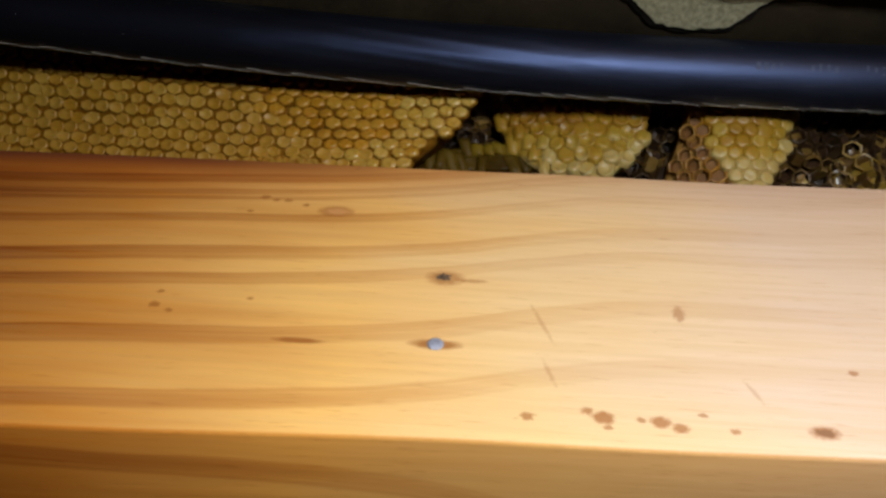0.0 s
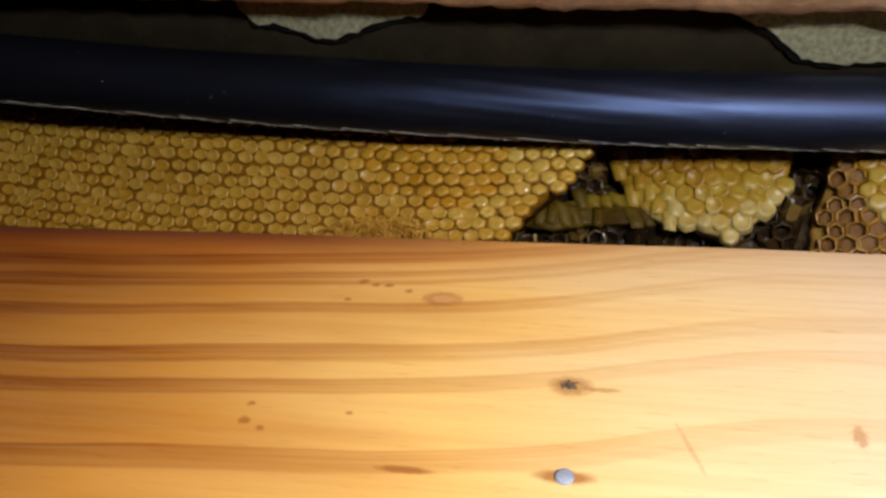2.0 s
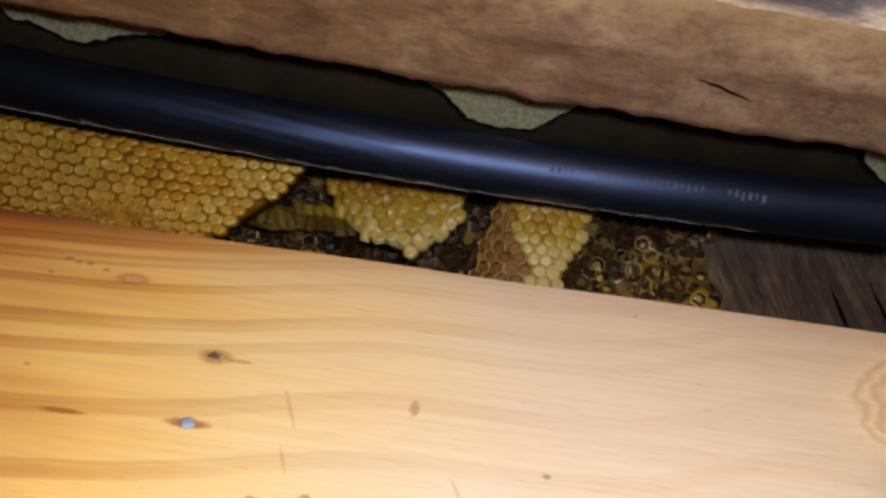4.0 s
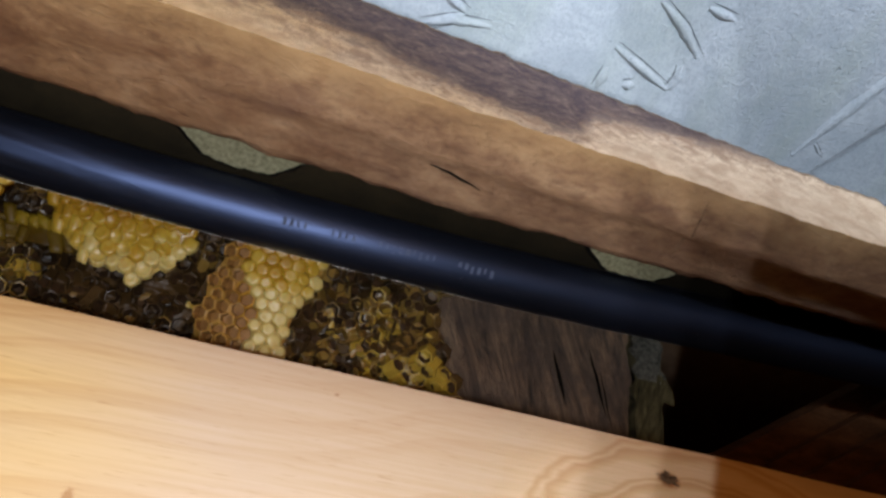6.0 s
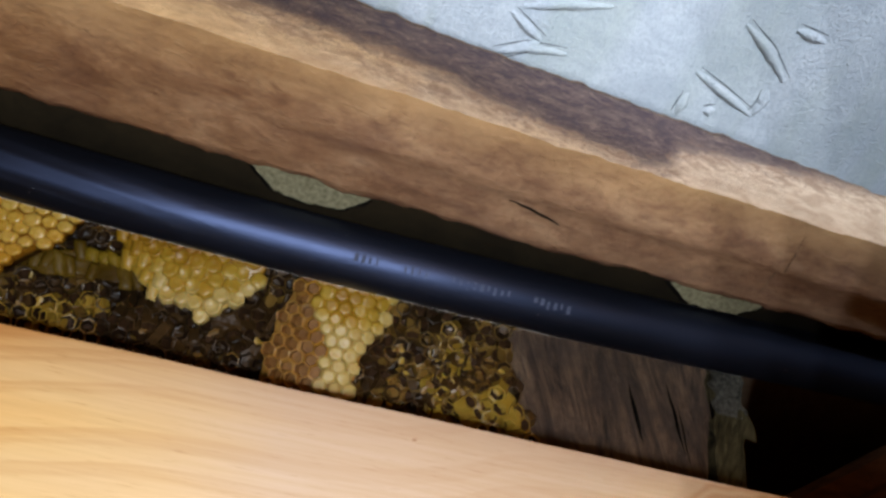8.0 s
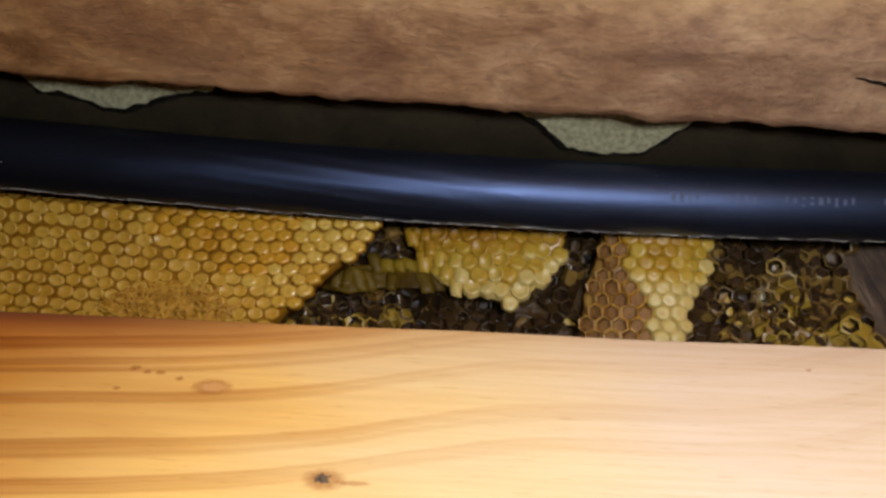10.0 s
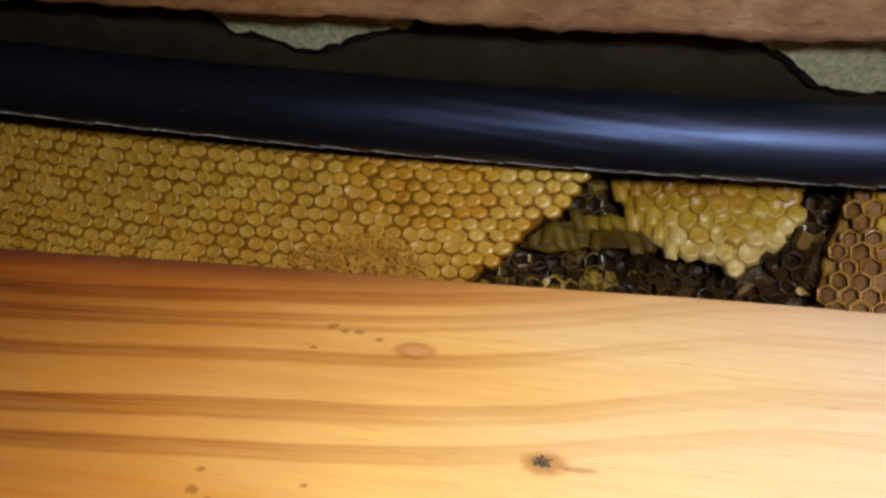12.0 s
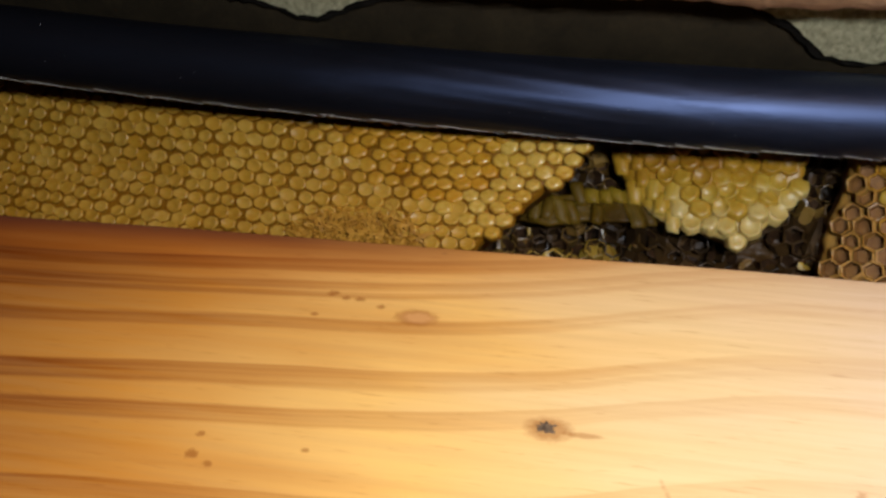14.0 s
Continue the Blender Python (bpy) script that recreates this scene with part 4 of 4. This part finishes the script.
for line in (((0.137, 0.0765), (0.145, 0.0725), (0.1525, 0.0665)), ((0.132, 0.0625), (0.140, 0.0598), (0.1495, 0.0562)), ((0.1500, 0.0565), (0.1508, 0.0600), (0.1502, 0.0635)),
             ((0.0855, 0.0525), (0.092, 0.0560), (0.1015, 0.0572)), ((0.1485, 0.0788), (0.1560, 0.0782)), ((0.1325, 0.0510), (0.1330, 0.0570)), ((0.1385, 0.0535), (0.1410, 0.0548)),
             ((0.089, 0.0700), (0.096, 0.0730), (0.105, 0.0742)), ((0.088, 0.0650), (0.096, 0.0682), (0.107, 0.0710)), ((0.086, 0.0630), (0.0945, 0.0585)), ((0.0945, 0.0580), (0.0875, 0.0535))):
    ridge(line)
ridge(((0.1945, 0.0555), (0.1985, 0.0525)), 0.0006, 0.0004)
ridge(((0.1915, 0.0500), (0.1960, 0.0630), (0.2010, 0.0760), (0.2120, 0.1010)), 0.0020, 0.0009, False)

# ---- timbers deep in the cavity ----
def tilted_board(x0, x1, s0, s1, d, thick, lean=0.0, tooth=0.0, rag=1.0):
    bm = bmesh.new()
    n, m = (40, 14) if tooth == 0 else (24, 20)
    grid = []
    for i in range(n):
        line = []
        for j in range(m):
            s = s0 + (s1 - s0) * j / (m - 1)
            x = x0 + (x1 - x0) * i / (n - 1) - lean * (s - s0)
            if i in (0, n - 1):
                x += wob(x, s, 2, 260, 0.0022 * rag)
            line.append(bm.verts.new(comb_frame(x, s, d + wob(x * 3, s * 0.4, 1, 220, 0.0012 * rag) + tooth * i / (n - 1))))
        grid.append(line)
    for a, b in zip(grid, grid[1:]):
        for j in range(m - 1):
            bm.faces.new((a[j], b[j], b[j + 1], a[j + 1]))
    r = bmesh.ops.extrude_face_region(bm, geom=list(bm.faces))
    for v in r["geom"]:
        if isinstance(v, bmesh.types.BMVert):
            v.co += Vector((0, ROOT, -ROOT)) * thick
    bmesh.ops.recalc_face_normals(bm, faces=bm.faces)
    return bm


old_plank = tagged(finish("old_plank", tilted_board(0.1, 0.186, 0.105, 0.185, 0.203, 0.015, 0.15), PLANK, smooth=False), "weathered grey-brown plank with split grain", "plank")


def plank_split(x0, s0, x1, s1, w):
    """A dark open split down the plank's grain."""
    bm = bmesh.new()
    rows = []
    for k in range(9):
        x, s = x0 + (x1 - x0) * k / 8 + wob(k, x0, 1, 40, 0.0005), s0 + (s1 - s0) * k / 8
        q = w * (0.15 + math.sin(math.pi * k / 8))
        rows.append([bm.verts.new(comb_frame(x + e * q, s, 0.2008 + (0.0004 if e == 0 else 0))) for e in (-1, 0, 1)])
    for a, b in zip(rows, rows[1:]):
        for i in range(2):
            bm.faces.new((a[i], a[i + 1], b[i + 1], b[i]))
    bmesh.ops.recalc_face_normals(bm, faces=bm.faces)
    return part("split", bm, RAGGED_BLACK, old_plank, smooth=False)


for crack in ((0.1530, 0.152, 0.1605, 0.131, 0.0006), (0.1640, 0.156, 0.1740, 0.130, 0.0005), (0.1690, 0.148, 0.1760, 0.127, 0.0003), (0.1775, 0.157, 0.1880, 0.127, 0.0011)):
    plank_split(*crack)
strip = tagged(finish("packing_strip", tilted_board(0.1885, 0.1975, 0.105, 0.168, 0.199, 0.008, 0.2), LICHEN, smooth=False), "greenish flaking strip beside the plank", "strip")
part("crust", tilted_board(0.1797, 0.1886, 0.149, 0.166, 0.1972, 0.0015, 0.2), CRUST, strip, "pale grey flaking crust", smooth=False)
nub = bmesh.new()
rings = []
for k in range(9):
    c = comb_frame(0.1868 + 0.0009 * k, 0.150 - 0.0011 * k, 0.198)
    r = 0.0022 * math.sin(math.pi * (0.25 + 0.72 * k / 8))
    rings.append([nub.verts.new(c + Vector((r * math.cos(a), r * 0.6 * math.sin(a), r * math.sin(a)))) for a in (2 * math.pi * q / 10 for q in range(10))])
for a, b in zip(rings, rings[1:]):
    for q in range(10):
        nub.faces.new((a[q], a[(q + 1) % 10], b[(q + 1) % 10], b[q]))
nub.faces.new(rings[-1])
bmesh.ops.recalc_face_normals(nub, faces=nub.faces)
part("nub", nub, LICHEN, strip)
rafter = tagged(new("rafter"), "brown ribbed timber deep in the dark cavity", "rafter")
for k in range(8):
    part("board", tilted_board(0.2080 + 0.016 * k, 0.2236 + 0.016 * k, 0.115, 0.20, 0.207, 0.006, -1.0, 0.004, 0.15), RAFTER, rafter, smooth=False)

# closing boards behind and below
bm = slab([(-0.42, -0.16), (0.42, -0.16), (0.42, 0.0), (-0.42, 0.0)], 0.01, 0.25)
tagged(finish("wall_back", bm, CAVITY), "dark boards at the back of the cavity", "wall", kind="structure")
bm = sweep([-0.42, 0.42], [(0.1289, -0.17), (0.26, -0.17), (0.26, -0.16), (0.1289, -0.16)])
tagged(finish("cavity_base", bm, CAVITY), "dark board at the bottom of the cavity", "board", kind="structure")


# plain boards that close the roof void all round
for name, (x0, y0, z0), (x1, y1, z1), label, sort in (
        ("floor", (-0.9, -0.9, -0.20), (0.9, 0.9, -0.18), "dark boarded floor of the roof void", "floor"),
        ("wall_south", (-0.9, -0.92, -0.18), (0.9, -0.9, 0.88), "dark plain boarding", "wall"),
        ("wall_west", (-0.92, -0.9, -0.18), (-0.9, 0.9, 0.88), "dark plain boarding", "wall"),
        ("wall_east", (0.9, -0.9, -0.18), (0.92, 0.9, 0.88), "dark plain boarding", "wall"),
        ("wall_north", (-0.9, 0.9, -0.18), (0.9, 0.92, 0.88), "dark plain boarding", "wall"),
        ("ceiling", (-0.9, -0.9, 0.88), (0.9, 0.9, 0.90), "dark boarded underside of the roof", "ceiling")):
    bm = bmesh.new()
    bmesh.ops.create_cube(bm, size=1.0)
    for v in bm.verts:
        v.co = Vector(((x0 + x1) / 2 + v.co.x * (x1 - x0), (y0 + y1) / 2 + v.co.y * (y1 - y0), (z0 + z1) / 2 + v.co.z * (z1 - z0)))
    tagged(finish(name, bm, CAVITY, smooth=False), label, sort, kind="structure")


# ---- small things on the timbers and the cable ----
def disc(x, y, z, r, high, sides=20):
    bm = bmesh.new()
    rings = [[bm.verts.new((x + q * r * math.cos(a), y + q * r * math.sin(a), z + h)) for a in (2 * math.pi * k / sides for k in range(sides))]
             for q, h in ((1.0, -0.0004), (1.0, high * 0.4), (0.75, high * 0.9), (0.3, high))]
    for a, b in zip(rings, rings[1:]):
        for k in range(sides):
            bm.faces.new((a[k], a[(k + 1) % sides], b[(k + 1) % sides], b[k]))
    bm.faces.new(rings[-1])
    return bm


tagged(finish("nail", disc(0.0040, 0.0758, 0.0, 0.0013, 0.0004), STEEL), "bluish galvanised nail head driven into the pine", "nail")


def sliver(x0, x1, up):
    """A thin pale sliver standing for the glint along the cable's mould seam."""
    bm = bmesh.new()
    rings = []
    n = max(4, int((x1 - x0) / 0.0012))
    for k in range(n + 1):
        x = x0 + (x1 - x0) * k / n
        a = radians(-143 + up + 12 * k / n)
        c = cable_point(x) + Vector((0, math.cos(a), math.sin(a))) * (R_CABLE + 0.00018)
        w = 0.000075 * (0.9 - 0.55 * k / n) + wob(x, 1, 1, 600, 0.00003)
        rings.append([bm.verts.new(c + Vector((0, w * math.cos(b), w * math.sin(b)))) for b in (0, 1.57, 3.14, 4.71)])
    for p, q in zip(rings, rings[1:]):
        for k in range(4):
            bm.faces.new((p[k], p[(k + 1) % 4], q[(k + 1) % 4], q[k]))
    return bm


x = -0.15
rnd = random.Random(4)
while x < 0.11:
    long = rnd.uniform(0.005, 0.014)
    part("pale_bead", sliver(x, x + long, rnd.uniform(-1.2, 1.2)), SEAM, cable)
    x += long * rnd.uniform(0.96, 1.08)


def print_bar(x0, x1, a0, a1):
    """One worn mark of the printing on the sheath."""
    bm = bmesh.new()
    r = R_CABLE + 0.00006
    vs = []
    for x in (x0, x1):
        for a in (a0, a1):
            vs.append(bm.verts.new(cable_point(x) + Vector((0, math.cos(radians(a)), math.sin(radians(a)))) * r))
    bm.faces.new((vs[0], vs[1], vs[3], vs[2]))
    return part("print_mark", bm, PRINT, cable, smooth=False)


x = 0.066
for word in (4, 4, 9, 6):
    for k in range(word):
        a = 142 + rnd.uniform(-2, 2)
        print_bar(x, x + rnd.uniform(0.0005, 0.0010), a - 7, a + rnd.uniform(2, 8))
        x += 0.0017
    x += 0.005

# a split and an old saw mark in the batten


def groove(points, w, name, material):
    """A dark split in the batten's front, from places (x, z) on its face."""
    bm = bmesh.new()
    rows = []
    for k, (x, z) in enumerate(points):
        q = w * (0.25 + math.sin(math.pi * (k + 0.3) / (len(points) - 0.4)))
        p = Vector(batten_skin(x, front_of_batten(z), z)) + Vector((0, -0.0003, 0))
        way = Vector((-0.4, 0, 1)) * q if abs(points[-1][0] - points[0][0]) > 0.02 or points[-1][1] > 0.038 else Vector((q, 0, 0))
        rows.append((bm.verts.new(p + way), bm.verts.new(p + Vector((0, -0.0001, 0))), bm.verts.new(p - way)))
    for a, b in zip(rows, rows[1:]):
        for i in range(2):
            bm.faces.new((a[i], a[i + 1], b[i + 1], b[i]))
    return part(name, bm, material, old_batten, smooth=False)


groove([(0.0915 + 0.0016 * k, 0.0440 - 0.00045 * k + wob(k, 1, 1, 3.3, 0.0009)) for k in range(9)], 0.0003, "split", RAGGED_BLACK)
groove([(0.1480 + 0.0009 * k, 0.0600 - 0.0031 * k) for k in range(9)], 0.00016, "saw_mark", KNOT)

# ---- broken wax ----
tatter = [(0.1045, 0.140), (0.1085, 0.1345), (0.1110, 0.1385), (0.1150, 0.1400), (0.1195, 0.134), (0.125, 0.126), (0.123, 0.118), (0.112, 0.118), (0.1075, 0.128)]
caps_y = [cup_mesh("cup_torn", WAX_TORN, 0.0042, 0.0034, 0.004, k + 60, 0.8) for k in range(4)]
comb("broken_comb", "torn yellow piece of comb with shredded edges", tatter, lambda x, s: 0.186 + 0.003 * math.sin(x * 400 + s * 300), 0.0042, 0.0033,
     lambda x, s, r: r.choice(caps_y), WAX_TORN, 0.0022, 0.003, 21, 0.2)
ribs = [rib_mesh("cell_side", WAX_OLIVE, 0.0030, 0.0056, 0.0010, k + 70) for k in range(6)]
ribs_y = [rib_mesh("cell_side", WAX_LEDGE, 0.0034, 0.0030, 0.0010, k + 50) for k in range(4)]
wedge = [(0.0935, 0.160), (0.099, 0.157), (0.1045, 0.1525), (0.1065, 0.147), (0.1015, 0.1455), (0.0995, 0.141), (0.104, 0.136), (0.112, 0.132), (0.119, 0.1285), (0.117, 0.120), (0.102, 0.118), (0.0975, 0.128), (0.0960, 0.140), (0.0925, 0.150)]
comb("broken_comb", "amber wedge of broken comb among the dark cells", wedge, lambda x, s: 0.1905 + 0.003 * math.sin(x * 500 + s * 200), 0.0042, 0.0033,
     lambda x, s, r: r.choice(caps_y if s < 0.136 else caps_y + cups_c) if r.random() < 0.9 else None, WAX_RIM, 0.0022, 0.003, 27, 0.2, lump=0.0012)
shelf = [(-0.014, 0.1440), (-0.006, 0.1500), (0.002, 0.1530), (0.009, 0.1525), (0.014, 0.1545), (0.0205, 0.1500), (0.0190, 0.1462), (0.012, 0.1446), (0.004, 0.1445), (-0.004, 0.1420)]
comb("olive_comb", "olive-yellow comb edge with upright folds, in shadow behind the lobes", shelf, lambda x, s: 0.194 + 0.0012 * math.sin(x * 400) + 0.25 * (s - 0.146), 0.0027, 0.0036,
     lambda x, s, r: None if r.random() < 0.12 else r.choice(ribs_y if x > 0.004 and s > 0.1495 else ribs), WAX_OLIVE, 0.0006, 0.005, 23, 0.12, lump=0.0006)


def crumpled(x0, x1, s0, s1, high):
    bm = bmesh.new()
    n, m = 60, 34
    grid = []
    for i in range(n):
        row = []
        for j in range(m):
            x, s = x0 + (x1 - x0) * i / (n - 1), s0 + (s1 - s0) * j / (m - 1)
            q = 1 - min(1.0, ((2 * i / (n - 1) - 1) ** 2 + (2 * j / (m - 1) - 1) ** 2))
            bump_up = abs(wob(x, s, 1, 420, 1.0)) + abs(wob(x, s, 4, 900, 0.6))
            row.append(bm.verts.new(comb_frame(x, s, d_large(x, s) + 0.0016 - high * min(1.0, q * 2) * (0.4 + bump_up))))
        grid.append(row)
    for a, b in zip(grid, grid[1:]):
        for j in range(m - 1):
            bm.faces.new((a[j], b[j], b[j + 1], a[j + 1]))
    bmesh.ops.recalc_face_normals(bm, faces=bm.faces)
    return bm


def shreds(bm, count, seed):
    """Torn curls of wax standing out of the chewed patch."""
    rnd = random.Random(seed)
    for _ in range(count):
        turn, far = rnd.uniform(0, 6.28), rnd.random() ** 0.6
        x, s = -0.044 + 0.0155 * far * math.cos(turn), 0.1335 + 0.0062 * far * math.sin(turn)
        way, bend = rnd.uniform(0, 6.28), rnd.uniform(-0.7, 0.7)
        d, w = d_large(x, s) - rnd.uniform(0.0012, 0.0042), rnd.uniform(0.00015, 0.00042)
        rows = []
        for k in range(6):
            n = Vector((-math.sin(way), math.cos(way) * ROOT, math.cos(way) * ROOT)) * w * (1.1 - k / 6)
            p = comb_frame(x, s, d)
            rows.append((bm.verts.new(p + n), bm.verts.new(p - n), bm.verts.new(p + Vector((0, 0.0002, -0.0002)))))
            x, s, d = x + 0.0010 * math.cos(way), s + 0.0012 * math.sin(way), d + rnd.uniform(-0.0002, 0.0005)
            way += bend
        for p, q in zip(rows, rows[1:]):
            for i in range(3):
                bm.faces.new((p[i], p[(i + 1) % 3], q[(i + 1) % 3], q[i]))
    return bm


tagged(part("chewed_wax", shreds(crumpled(-0.062, -0.026, 0.1225, 0.1440, 0.0030), 190, 8), WAX_CHEWED, comb_large, "ragged chewed patch of wax", smooth=False), kind="stuff")


def knot(x, y, rx, ry, seed):
    """A knot: a low oval of dark wood with a cracked, sunken core."""
    rnd = random.Random(seed)
    bm = bmesh.new()
    sides = 30
    wave = [rnd.choice((0.7, 0.85, 1.0, 1.15, 1.5)) + rnd.uniform(-0.12, 0.12) for _ in range(sides)]
    rings = []
    for q, h in ((1.0, 0.0), (0.8, 0.00006), (0.5, 0.00002), (0.25, -0.00004)):
        rings.append([bm.verts.new((x + rx * q * wave[k] * math.cos(6.2832 * k / sides), y + ry * q * wave[k] * math.sin(6.2832 * k / sides), h + rnd.uniform(-0.00004, 0.00004) + 0.00022)) for k in range(sides)])
    for a, b in zip(rings, rings[1:]):
        for k in range(sides):
            bm.faces.new((a[k], a[(k + 1) % sides], b[(k + 1) % sides], b[k]))
    bm.faces.new(rings[-1])
    return part("knot", bm, KNOT, pine, "small dark knot")


knot(0.0037, 0.0921, 0.0011, 0.0008, 3)
knot(0.1626, 0.1172, 0.0022, 0.0016, 5)


def flake(x, s, d, size, seed, material):
    """A torn, curled flake of wax lying on the dark comb."""
    rnd = random.Random(seed)
    bm = bmesh.new()
    turn, curl = rnd.uniform(0, 6.28), rnd.uniform(0.2, 0.6)
    n = 9
    rim = [(math.cos(6.2832 * k / n) * size * rnd.uniform(0.45, 1.1), math.sin(6.2832 * k / n) * size * 0.55 * rnd.uniform(0.5, 1.1)) for k in range(n)]
    layers = []
    for drop in (0.0, 0.00025):
        layers.append([bm.verts.new(comb_frame(x + u * math.cos(turn) - v * math.sin(turn), s + (u * math.sin(turn) + v * math.cos(turn)) * 1.4, d - curl * u * u / size + drop)) for u, v in rim])
        layers[-1].append(bm.verts.new(comb_frame(x, s, d - 0.0003 + drop)))
    for top, flip in ((layers[0], False), (layers[1], True)):
        for k in range(n):
            f = (top[k], top[(k + 1) % n], top[n])
            bm.faces.new(f[::-1] if flip else f)
    for k in range(n):
        bm.faces.new((layers[0][k], layers[1][k], layers[1][(k + 1) % n], layers[0][(k + 1) % n]))
    bmesh.ops.recalc_face_normals(bm, faces=bm.faces)
    return part("wax_flake", bm, material, comb_low if x < 0.07 else comb_right, smooth=False)


rnd = random.Random(17)
for k in range(34):
    x = rnd.choice((rnd.uniform(-0.014, 0.050), rnd.uniform(0.084, 0.116)))
    s = rnd.uniform(0.124, 0.150)
    flake(x, s, d_dark(x, s) + (0.0045 if x < 0.07 else -0.0075) + rnd.uniform(-0.001, 0.001), rnd.uniform(0.0007, 0.0020), k, rnd.choice((WAX_TORN, WAX_OLIVE, WAX_RIM, WAX_TORN)))
